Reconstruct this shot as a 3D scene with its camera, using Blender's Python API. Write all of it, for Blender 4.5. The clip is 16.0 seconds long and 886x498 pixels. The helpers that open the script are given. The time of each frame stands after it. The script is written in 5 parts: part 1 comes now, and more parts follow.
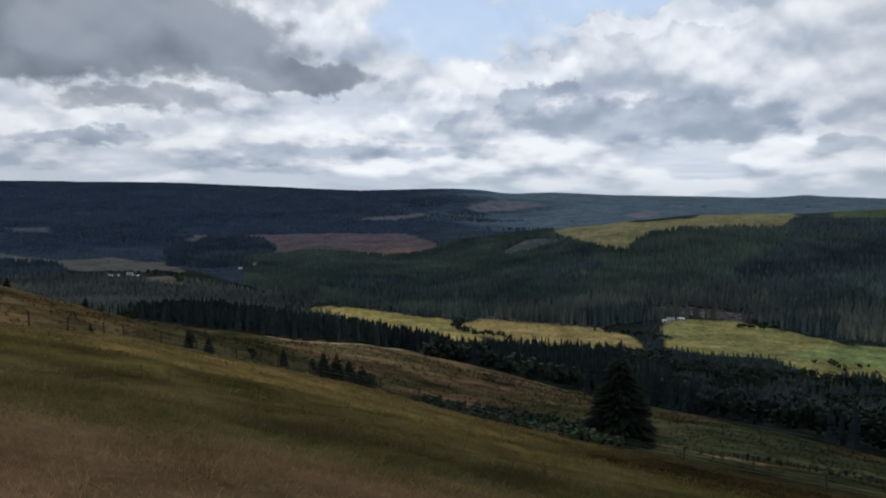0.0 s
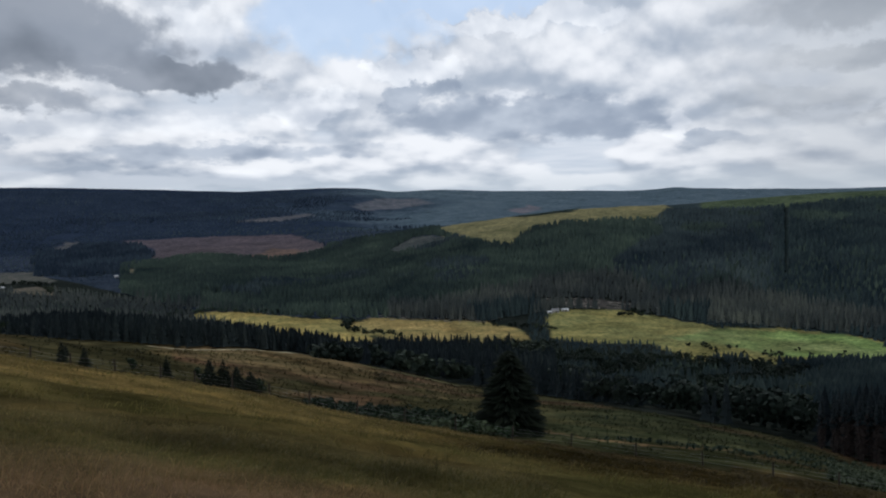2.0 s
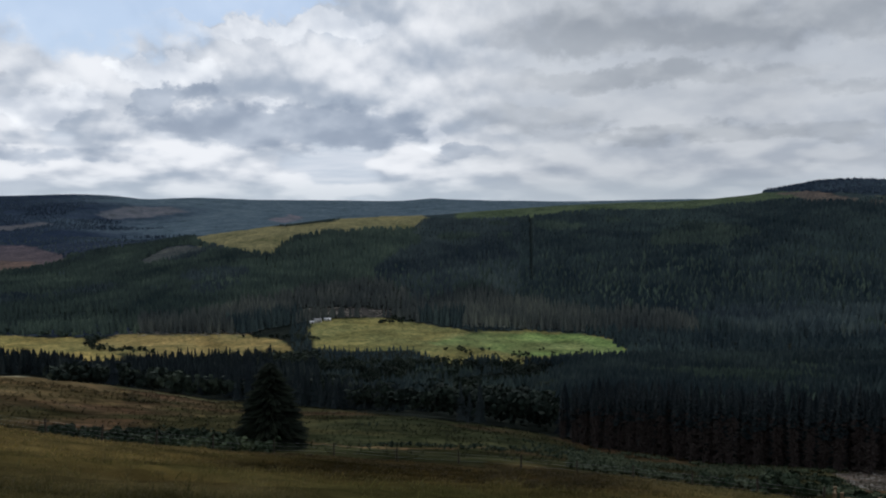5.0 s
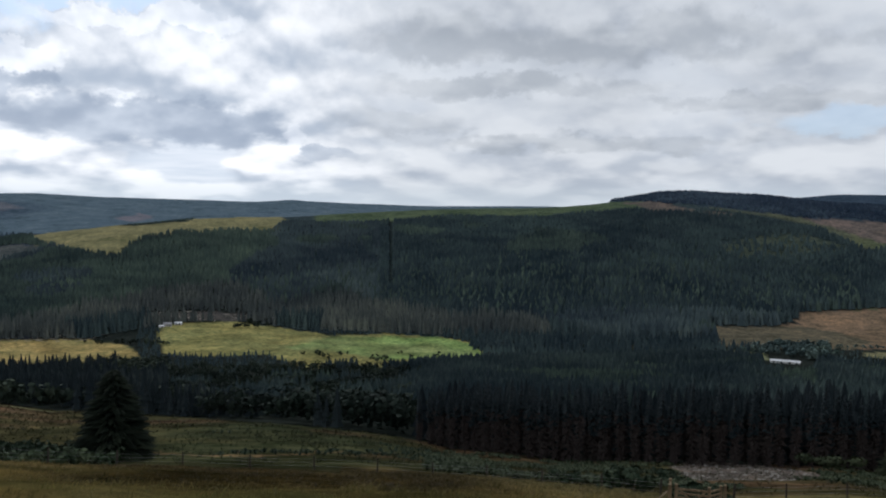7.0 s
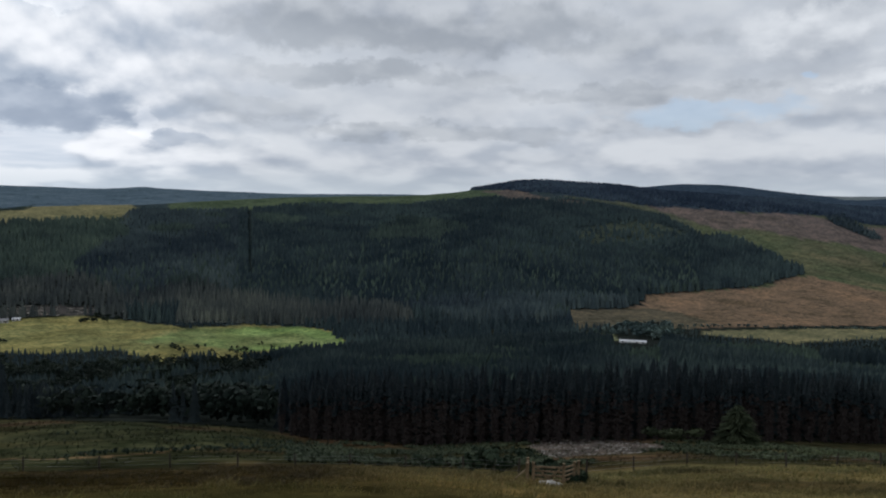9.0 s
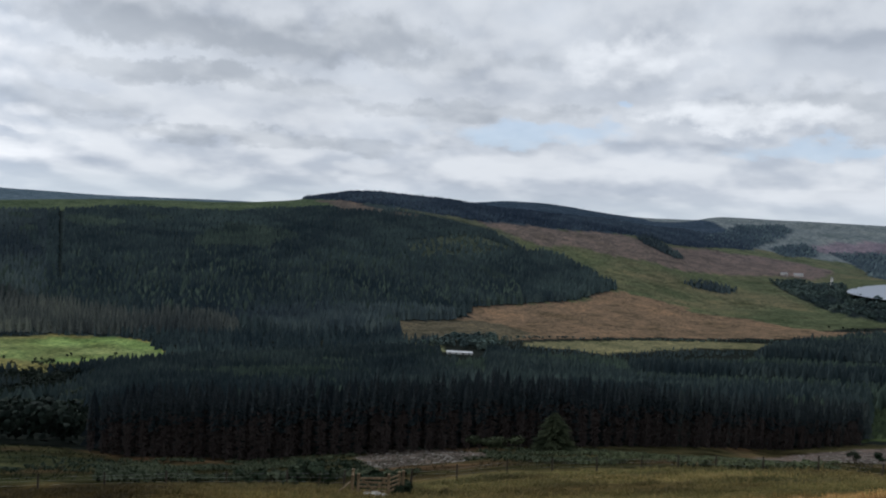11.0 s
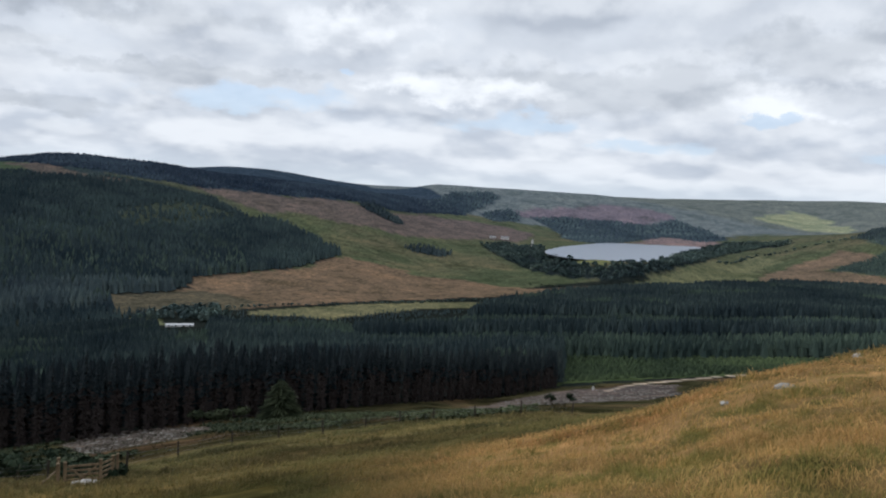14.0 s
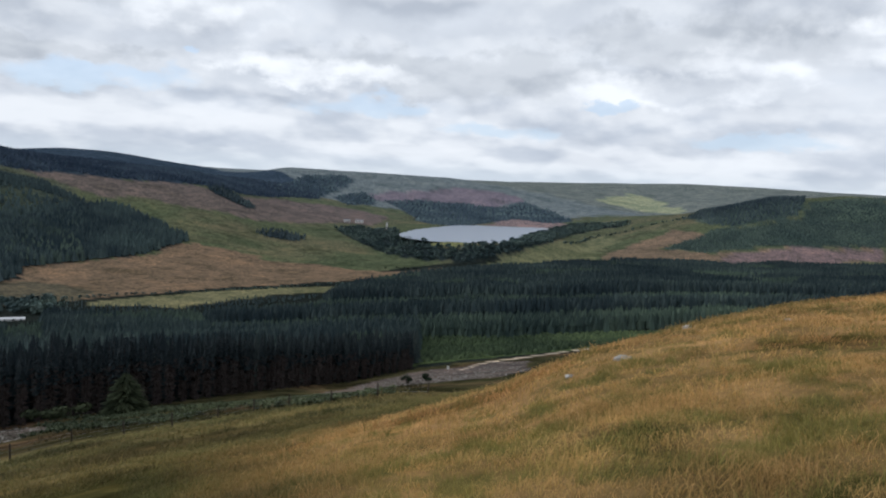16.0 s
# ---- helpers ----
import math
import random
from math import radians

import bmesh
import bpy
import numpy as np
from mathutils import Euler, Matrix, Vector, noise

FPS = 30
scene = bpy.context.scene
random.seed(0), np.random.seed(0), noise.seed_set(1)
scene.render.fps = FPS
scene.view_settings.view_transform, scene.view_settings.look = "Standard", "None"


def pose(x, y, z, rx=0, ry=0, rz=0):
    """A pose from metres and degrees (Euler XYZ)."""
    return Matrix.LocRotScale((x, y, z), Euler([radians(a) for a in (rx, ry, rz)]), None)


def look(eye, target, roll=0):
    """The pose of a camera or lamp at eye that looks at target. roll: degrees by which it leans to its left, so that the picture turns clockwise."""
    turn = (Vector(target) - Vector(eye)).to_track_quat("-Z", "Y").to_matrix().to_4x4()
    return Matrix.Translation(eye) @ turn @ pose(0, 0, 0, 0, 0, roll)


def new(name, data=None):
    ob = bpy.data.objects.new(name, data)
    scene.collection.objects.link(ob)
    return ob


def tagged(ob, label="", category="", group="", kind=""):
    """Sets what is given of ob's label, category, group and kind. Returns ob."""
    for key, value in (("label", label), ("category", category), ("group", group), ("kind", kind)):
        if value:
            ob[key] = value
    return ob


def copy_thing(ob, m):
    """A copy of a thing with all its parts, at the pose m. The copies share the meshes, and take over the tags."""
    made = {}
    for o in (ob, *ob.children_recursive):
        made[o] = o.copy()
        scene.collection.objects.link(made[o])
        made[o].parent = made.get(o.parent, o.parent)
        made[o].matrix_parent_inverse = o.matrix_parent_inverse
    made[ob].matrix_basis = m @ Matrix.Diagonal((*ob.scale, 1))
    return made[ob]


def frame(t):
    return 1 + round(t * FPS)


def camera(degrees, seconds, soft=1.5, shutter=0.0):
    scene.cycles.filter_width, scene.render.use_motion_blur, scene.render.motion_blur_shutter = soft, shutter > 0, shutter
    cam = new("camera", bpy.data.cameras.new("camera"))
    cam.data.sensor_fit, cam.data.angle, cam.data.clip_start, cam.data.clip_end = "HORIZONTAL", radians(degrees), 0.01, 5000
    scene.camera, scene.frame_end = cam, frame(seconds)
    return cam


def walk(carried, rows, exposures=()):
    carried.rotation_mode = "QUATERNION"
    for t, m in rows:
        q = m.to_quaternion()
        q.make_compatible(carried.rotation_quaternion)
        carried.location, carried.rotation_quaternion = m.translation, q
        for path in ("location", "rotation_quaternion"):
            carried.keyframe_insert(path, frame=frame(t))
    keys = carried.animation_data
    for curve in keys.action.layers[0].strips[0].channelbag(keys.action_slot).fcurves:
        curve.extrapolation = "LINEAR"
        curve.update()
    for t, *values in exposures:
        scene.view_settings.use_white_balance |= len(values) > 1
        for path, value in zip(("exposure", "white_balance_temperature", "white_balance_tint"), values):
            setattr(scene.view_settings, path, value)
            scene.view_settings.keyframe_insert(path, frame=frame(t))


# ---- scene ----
cam = camera(57.94, 16.0, soft=2.05)
# seconds, turn, pitch, roll: a phone turned on the spot at arm's length
ROWS = [
    (0.0, 0.00, -3.41, 0.19),
    (0.5, -2.91, -3.59, 0.55),
    (1.0, -5.20, -3.58, -0.11),
    (1.5, -6.37, -3.77, -0.91),
    (2.0, -8.04, -3.59, -1.11),
    (2.5, -12.14, -3.52, -0.92),
    (3.0, -15.93, -3.43, -0.50),
    (3.5, -18.28, -3.27, -0.39),
    (4.0, -20.76, -3.09, -0.52),
    (6.5, -31.91, -3.11, 0.29),
    (7.0, -35.03, -2.88, 0.75),
    (7.5, -37.42, -3.08, 1.17),
    (8.0, -38.91, -3.20, 0.44),
    (8.5, -41.41, -3.59, 0.40),
    (9.0, -44.88, -3.60, 0.87),
    (11.5, -60.23, -2.52, 3.05),
    (12.0, -64.07, -2.73, 3.08),
    (12.5, -67.82, -2.10, 3.52),
    (13.0, -70.85, -1.70, 3.59),
    (13.5, -73.61, -2.69, 3.36),
    (14.0, -76.52, -3.76, 3.17),
    (14.5, -79.09, -3.84, 3.63),
    (15.0, -81.17, -4.33, 3.50),
    (15.5, -83.57, -3.93, 3.21),
    (16.0, -86.96, -4.39, 3.07),
]


def held(turn, pitch, roll):
    way = Euler((0, 0, radians(turn))).to_matrix() @ Vector((0, 1, 0))
    aim = Vector((way.x * math.cos(radians(pitch)), way.y * math.cos(radians(pitch)), math.sin(radians(pitch))))
    eye = way * 0.3 + Vector((0, 0, 140.0))
    return look(eye, eye + aim, roll)


walk(cam, [(t, held(a, b, c)) for t, a, b, c in ROWS], exposures=[(0.0, -0.27, 6050.0, 10.0), (2.5, -0.24, 6060.0, 10.0), (4.2, -0.34, 6080.0, 10.0), (6.4, -0.08, 6100.0, 10.0), (7.7, 0.06, 6100.0, 10.0), (9.1, -0.17, 6100.0, 10.0), (11.5, 0.08, 6080.0, 10.0), (16.0, 0.24, 6080.0, 10.0)])

# ---- light ----
SUN_BEARING, SUN_HEIGHT = 8.0, 48.0
sun = new("sun", bpy.data.lights.new("sun", "SUN"))
sun.data.energy, sun.data.angle, sun.data.color = 1.4, radians(1.5), (1.0, 0.96, 0.9)
_b, _e = radians(SUN_BEARING), radians(SUN_HEIGHT)
sun.matrix_world = look((0, 0, 600), (-math.sin(_b) * math.cos(_e) * 100, -math.cos(_b) * math.cos(_e) * 100, 600 - math.sin(_e) * 100))

world = bpy.data.worlds.new("cloudy_sky")
scene.world = world
world.use_nodes = True
WT = world.node_tree
WT.nodes.clear()


def wmath(op, a, b=None, c=None, clamp=False):
    n = WT.nodes.new("ShaderNodeMath")
    n.operation, n.use_clamp = op, clamp
    for i, v in enumerate((a, b, c)):
        if v is None:
            continue
        if isinstance(v, (int, float)):
            n.inputs[i].default_value = v
        else:
            WT.links.new(v, n.inputs[i])
    return n.outputs[0]


def wnoise(vec, scale, detail, rough=0.55, distort=0.0):
    n = WT.nodes.new("ShaderNodeTexNoise")
    WT.links.new(vec, n.inputs["Vector"])
    n.inputs["Scale"].default_value, n.inputs["Detail"].default_value = scale, detail
    n.inputs["Roughness"].default_value, n.inputs["Distortion"].default_value = rough, distort
    return n.outputs[0]


def wmix(f, a, b):
    n = WT.nodes.new("ShaderNodeMix")
    n.data_type = "RGBA"
    for i, v in ((0, f), (6, a), (7, b)):
        if isinstance(v, tuple):
            n.inputs[i].default_value = (*v, 1)
        elif isinstance(v, (int, float)):
            n.inputs[i].default_value = v
        else:
            WT.links.new(v, n.inputs[i])
    return n.outputs[2]


def wsmooth(v, lo, hi):
    n = WT.nodes.new("ShaderNodeMapRange")
    n.interpolation_type = "SMOOTHSTEP"
    WT.links.new(v, n.inputs[0])
    n.inputs[1].default_value, n.inputs[2].default_value = lo, hi
    return n.outputs[0]


_tc = WT.nodes.new("ShaderNodeTexCoord")
_sep = WT.nodes.new("ShaderNodeSeparateXYZ")
WT.links.new(_tc.outputs["Generated"], _sep.inputs[0])
_x, _y, _z = _sep.outputs
_up = wmath("MAXIMUM", _z, 0.0)
_lift = wmath("ADD", _up, 0.05)
_flat = WT.nodes.new("ShaderNodeCombineXYZ")
WT.links.new(wmath("DIVIDE", _x, _lift), _flat.inputs[0])
WT.links.new(wmath("DIVIDE", _y, _lift), _flat.inputs[1])
_deck = _flat.outputs[0]
# bearing and height in degrees, ruffled so that the cloud edges billow
_az = wmath("MULTIPLY", wmath("ARCTAN2", _x, _y), 57.2958)
_el = wmath("MULTIPLY", wmath("ARCSINE", _z), 57.2958)


def heaps(rise, seed):
    """Places for heaped clouds: they shrink and flatten towards the horizon. rise: degrees looked above the place itself."""
    c = WT.nodes.new("ShaderNodeCombineXYZ")
    WT.links.new(wmath("MULTIPLY", _az, 0.15), c.inputs[0])
    WT.links.new(wmath("MULTIPLY", wmath("LOGARITHM", wmath("ADD", wmath("MAXIMUM", _el, 0.0), 4.0 + rise), 2.718), 2.6), c.inputs[1])
    c.inputs[2].default_value = seed
    return c.outputs[0]


def billow(rise, seed):
    """Cauliflower heads: round cells of three sizes on top of soft noise."""
    v = heaps(rise, seed)
    out = wmath("MULTIPLY", wnoise(v, 1.0, 5, 0.45, 0.0), 0.8)
    for scale, amp in ((0.8, 0.24), (1.9, 0.10), (4.6, 0.035)):
        n = WT.nodes.new("ShaderNodeTexVoronoi")
        n.feature = "SMOOTH_F1"
        n.inputs["Scale"].default_value, n.inputs["Smoothness"].default_value = scale, 0.35
        WT.links.new(v, n.inputs["Vector"])
        out = wmath("ADD", out, wmath("MULTIPLY", wmath("SUBTRACT", 0.95, n.outputs["Distance"]), amp))
    return out


def streaks(rise, seed, wide=0.11, high=2.5):
    """Places for a layered deck: long low rolls that crowd together towards the horizon."""
    c = WT.nodes.new("ShaderNodeCombineXYZ")
    WT.links.new(wmath("MULTIPLY", _az, wide), c.inputs[0])
    WT.links.new(wmath("MULTIPLY", wmath("LOGARITHM", wmath("ADD", wmath("MAXIMUM", _el, 0.0), 3.0 + rise), 2.718), high), c.inputs[1])
    c.inputs[2].default_value = seed
    return c.outputs[0]


_puff, _puff_above = billow(0.0, 3.4), billow(0.8, 3.4)
_fine = wnoise(heaps(0.0, 9.0), 3.0, 8, 0.55, 0.0)
_broad = wnoise(_deck, 0.8, 6, 0.5, 0.2)
_lit = wsmooth(wmath("SUBTRACT", _puff, _puff_above), -0.11, 0.11)
_rag = wmath("ADD", wmath("MULTIPLY", wmath("SUBTRACT", _puff, 0.5), 0.6), wmath("MULTIPLY", wmath("SUBTRACT", _fine, 0.5), 0.9))
_roll, _roll_above = wnoise(streaks(0.0, 1.7), 1.4, 5, 0.43, 0.0), wnoise(streaks(0.8, 1.7), 1.4, 5, 0.43, 0.0)
_rolled = wsmooth(wmath("SUBTRACT", _roll, _roll_above), -0.10, 0.10)
_mass = wnoise(streaks(0.0, 5.3, 0.07, 1.6), 1.5, 4, 0.45, 0.0)


# the bearing and height at which a cloud is looked up wander, so that no outline stays an oval
_wide_az = wmath("ADD", _az, wmath("ADD", wmath("MULTIPLY", wmath("SUBTRACT", wnoise(heaps(0.0, 21.0), 0.9, 3, 0.5), 0.5), 12.0), wmath("MULTIPLY", wmath("SUBTRACT", wnoise(heaps(0.0, 23.0), 3.2, 6, 0.6), 0.5), 5.0)))
_wide_el = wmath("ADD", _el, wmath("MULTIPLY", wmath("ADD", _el, 3.0), wmath("ADD", wmath("MULTIPLY", wmath("SUBTRACT", wnoise(heaps(0.0, 31.0), 0.9, 3, 0.5), 0.5), 0.35), wmath("MULTIPLY", wmath("SUBTRACT", wnoise(heaps(0.0, 33.0), 3.2, 6, 0.6), 0.5), 0.28))))


def cloud(b, e, wb, we, ragged=1.0, soft=0.5):
    """1 within a wandering, ragged patch of sky about bearing b and height e, 0 outside."""
    u = wmath("POWER", wmath("ABSOLUTE", wmath("DIVIDE", wmath("SUBTRACT", _wide_az, b), wb)), 2.0)
    v = wmath("POWER", wmath("ABSOLUTE", wmath("DIVIDE", wmath("SUBTRACT", _wide_el, e), we)), 2.0)
    d = wmath("ADD", wmath("ADD", u, v), wmath("MULTIPLY", _rag, 0.9 + ragged * 1.8))
    return wsmooth(d, 1.15 + soft, 1.0 - soft)


def together(*vs):
    out = vs[0]
    for v in vs[1:]:
        out = wmath("MAXIMUM", out, v)
    return out


_sky = WT.nodes.new("ShaderNodeTexSky")
_sky.sky_type, _sky.sun_disc = "NISHITA", False
_sky.sun_elevation, _sky.sun_rotation, _sky.altitude = radians(SUN_HEIGHT), radians(SUN_BEARING), 300
_gaps = together(cloud(2.5, 12.4, 6.2, 2.3, 0.5, 0.6), cloud(10, 13.8, 7, 0.9, 0.5, 0.5), cloud(63, 5.9, 5.5, 0.75, 0.8, 0.85), cloud(80, 5.7, 4.5, 0.65, 0.9, 0.85), cloud(90, 4.1, 3.5, 0.5, 0.9, 0.85),
                 cloud(97.5, 6.1, 2.2, 0.5, 1.0, 0.5), cloud(68.5, 8.0, 1.2, 0.4, 1.0, 0.6), cloud(108, 4.0, 4, 0.5, 0.9, 0.85))
_dark = together(cloud(-24, 10.9, 14, 3.3, 0.45, 0.3), cloud(-10.5, 8.8, 6.0, 1.35, 0.5, 0.35), wmath("MULTIPLY", cloud(-20, 6.5, 4.6, 0.75, 0.7, 0.5), 0.7))
_grey = together(cloud(14, 5.6, 9, 1.35, 0.7, 0.5), cloud(6.5, 7.3, 2.3, 1.0, 0.6, 0.4), cloud(-7, 3.3, 10, 0.65, 0.9, 0.7), cloud(-24, 4.3, 4, 0.5, 1.0, 0.6), cloud(27.5, 3.6, 2.5, 0.5, 0.9, 0.5), cloud(19.5, 5.6, 4.5, 1.3, 0.8, 0.6))
_shade = together(cloud(44, 11.6, 18, 1.3, 0.6, 0.7), cloud(39, 8.6, 9, 0.7, 0.8, 0.8), cloud(88, 8.0, 13, 1.5, 0.6, 0.6), cloud(104, 10.6, 9, 1.6, 0.6, 0.7), cloud(58, 7.4, 8, 0.6, 0.9, 0.8), cloud(30, 6.0, 5, 0.7, 0.9, 0.8), cloud(44, 4.6, 10, 0.5, 1.0, 0.8))
_white = together(cloud(6.5, 8.9, 3.4, 0.75, 0.5, 0.25), cloud(12.2, 6.9, 1.2, 0.55, 0.5, 0.3), cloud(-0.5, 6.7, 2.6, 1.2, 0.6, 0.3), cloud(14, 12.0, 7, 0.9, 0.7, 0.3), cloud(25.6, 4.7, 1.5, 0.75, 0.6, 0.3), cloud(-8, 12.0, 4.2, 1.6, 0.6, 0.6),
                  cloud(-17, 5.4, 13, 0.9, 1.0, 0.6), cloud(-15, 1.6, 17, 0.5, 0.8, 0.7))
_bright = together(cloud(19, 11.2, 4.6, 1.6, 0.5, 0.9), cloud(26.5, 10.3, 2.6, 0.9, 0.6, 0.9), cloud(69.5, 11.3, 4.5, 1.7, 0.5, 0.95), cloud(76.5, 7.6, 7, 0.8, 0.6, 0.95), cloud(101, 7.3, 7, 1.1, 0.6, 0.95), cloud(112, 9.6, 7, 1.5, 0.6, 0.95), cloud(23, 6.2, 1.8, 0.6, 0.6, 0.9))
_thin = wmix(wsmooth(_broad, 0.3, 0.7), (6.2, 6.7, 7.3), (7.8, 8.0, 8.3))
_thick = wmix(_lit, (4.3, 4.8, 5.5), (9.7, 9.6, 9.5))
_heaped = wmix(wsmooth(_puff, 0.43, 0.54), _thin, _thick)
_heaped = wmix(wmath("MULTIPLY", _white, 0.8), _heaped, wmix(_lit, (6.4, 6.7, 7.2), (11.0, 10.9, 10.7)))
_heaped = wmix(wmath("MULTIPLY", _grey, 0.85), _heaped, wmix(_lit, (3.1, 3.6, 4.4), (5.2, 5.7, 6.4)))
_heaped = wmix(wmath("MULTIPLY", _dark, 0.92), _heaped, wmix(wsmooth(_puff, 0.36, 0.62), (1.75, 2.0, 2.4), (3.5, 3.8, 4.3)))
_layer = wmix(wsmooth(_roll, 0.36, 0.62), (6.6, 6.85, 7.15), (4.3, 4.6, 5.05))
_layer = wmix(wmath("MULTIPLY", wsmooth(_mass, 0.42, 0.64), 0.45), _layer, (4.5, 4.75, 5.1))
_layer = wmix(wmath("MULTIPLY", _rolled, 0.62), _layer, (7.8, 7.9, 7.95))
# rows of small heaped clouds low in the east
_layer = wmix(wmath("MULTIPLY", wmath("MULTIPLY", wsmooth(_el, 8.5, 5.0), wsmooth(_puff, 0.40, 0.50)), 0.6), _layer, wmix(_lit, (4.3, 4.7, 5.3), (8.2, 8.25, 8.25)))
_layer = wmix(wmath("MULTIPLY", _shade, 0.6), _layer, wmix(_rolled, (3.6, 3.85, 4.15), (5.4, 5.6, 5.8)))
_layer = wmix(wmath("MULTIPLY", _bright, 0.6), _layer, wmix(_rolled, (6.8, 6.95, 7.1), (10.2, 10.2, 10.1)))
# heaped cloud in the south, a layered deck from south-east to east
_body = wmix(wsmooth(wmath("ADD", _az, wmath("MULTIPLY", wmath("SUBTRACT", _fine, 0.5), 12.0)), 22.0, 34.0), _heaped, _layer)
_blue = wmix(0.6, _sky.outputs[0], (6.0, 7.2, 8.8))
_body = wmix(wmath("MULTIPLY", _gaps, wmath("SUBTRACT", 0.85, wmath("MULTIPLY", wsmooth(_az, 20.0, 50.0), 0.2))), _body, _blue)
_body = wmix(wmath("MULTIPLY", wsmooth(_el, 2.6, 0.4), 0.6), _body, (6.0, 6.5, 6.8))
# thin cloud glows round the hidden sun
_glow = WT.nodes.new("ShaderNodeVectorMath")
_glow.operation = "SCALE"
WT.links.new(_body, _glow.inputs[0])
WT.links.new(wmath("ADD", 1.0, wmath("MULTIPLY", wsmooth(wmath("ABSOLUTE", wmath("SUBTRACT", _az, SUN_BEARING)), 34.0, 10.0), 0.13)), _glow.inputs["Scale"])
_body = _glow.outputs[0]
_bg = WT.nodes.new("ShaderNodeBackground")
_bg.inputs["Strength"].default_value = 0.1
WT.links.new(_body, _bg.inputs["Color"])
_wo = WT.nodes.new("ShaderNodeOutputWorld")
WT.links.new(_bg.outputs[0], _wo.inputs["Surface"])

# ---- materials ----
def material(name, rough=0.9, bump=0.0, bump_scale=20.0, spec=0.2):
    m = bpy.data.materials.new(name)
    m.use_nodes = True
    b = m.node_tree.nodes["Principled BSDF"]
    b.inputs["Roughness"].default_value = rough
    b.inputs["Specular IOR Level"].default_value = spec
    if bump:
        n = m.node_tree.nodes.new("ShaderNodeTexNoise")
        n.inputs["Scale"].default_value, n.inputs["Detail"].default_value = bump_scale, 6
        t = m.node_tree.nodes.new("ShaderNodeTexCoord")
        m.node_tree.links.new(t.outputs["Object"], n.inputs["Vector"])
        k = m.node_tree.nodes.new("ShaderNodeBump")
        k.inputs["Strength"].default_value = bump
        m.node_tree.links.new(n.outputs[0], k.inputs["Height"])
        m.node_tree.links.new(k.outputs[0], b.inputs["Normal"])
    return m


def ramp(m, source, stops, interp="LINEAR"):
    r = m.node_tree.nodes.new("ShaderNodeValToRGB")
    m.node_tree.links.new(source, r.inputs[0])
    r.color_ramp.interpolation = interp
    while len(r.color_ramp.elements) < len(stops):
        r.color_ramp.elements.new(0.5)
    for e, (p, c) in zip(r.color_ramp.elements, stops):
        e.position, e.color = p, (*c, 1)
    return r.outputs[0]


def blend(m, f, a, b, how="MIX"):
    n = m.node_tree.nodes.new("ShaderNodeMix")
    n.data_type, n.blend_type = "RGBA", how
    for i, v in ((0, f), (6, a), (7, b)):
        if isinstance(v, tuple):
            n.inputs[i].default_value = (*v, 1)
        elif isinstance(v, (int, float)):
            n.inputs[i].default_value = v
        else:
            m.node_tree.links.new(v, n.inputs[i])
    return n.outputs[2]


def noise_of(m, scale, detail=5.0, coord="Object", stretch=(1, 1, 1), rough=0.55):
    t = m.node_tree.nodes.new("ShaderNodeTexCoord")
    p = m.node_tree.nodes.new("ShaderNodeMapping")
    p.inputs["Scale"].default_value = stretch
    n = m.node_tree.nodes.new("ShaderNodeTexNoise")
    n.inputs["Scale"].default_value, n.inputs["Detail"].default_value, n.inputs["Roughness"].default_value = scale, detail, rough
    m.node_tree.links.new(t.outputs[coord], p.inputs["Vector"])
    m.node_tree.links.new(p.outputs[0], n.inputs["Vector"])
    return n.outputs[0]


def paint(m, colour):
    b = m.node_tree.nodes["Principled BSDF"]
    if isinstance(colour, tuple):
        b.inputs["Base Color"].default_value = (*colour, 1)
    else:
        m.node_tree.links.new(colour, b.inputs["Base Color"])
    return m


def grained(name, dark, light, scale, rough=0.85, bump=0.3, stretch=(1, 1, 1), fine=None, spec=0.2):
    m = material(name, rough, bump, scale * 4, spec)
    a = ramp(m, noise_of(m, scale, 6, stretch=stretch), [(0.3, dark), (0.7, light)])
    b = ramp(m, noise_of(m, scale * 9, 3, stretch=stretch), [(0.3, (0.78, 0.78, 0.78)), (0.7, (1.15, 1.15, 1.15))])
    return paint(m, blend(m, 1.0, a, b, "MULTIPLY"))


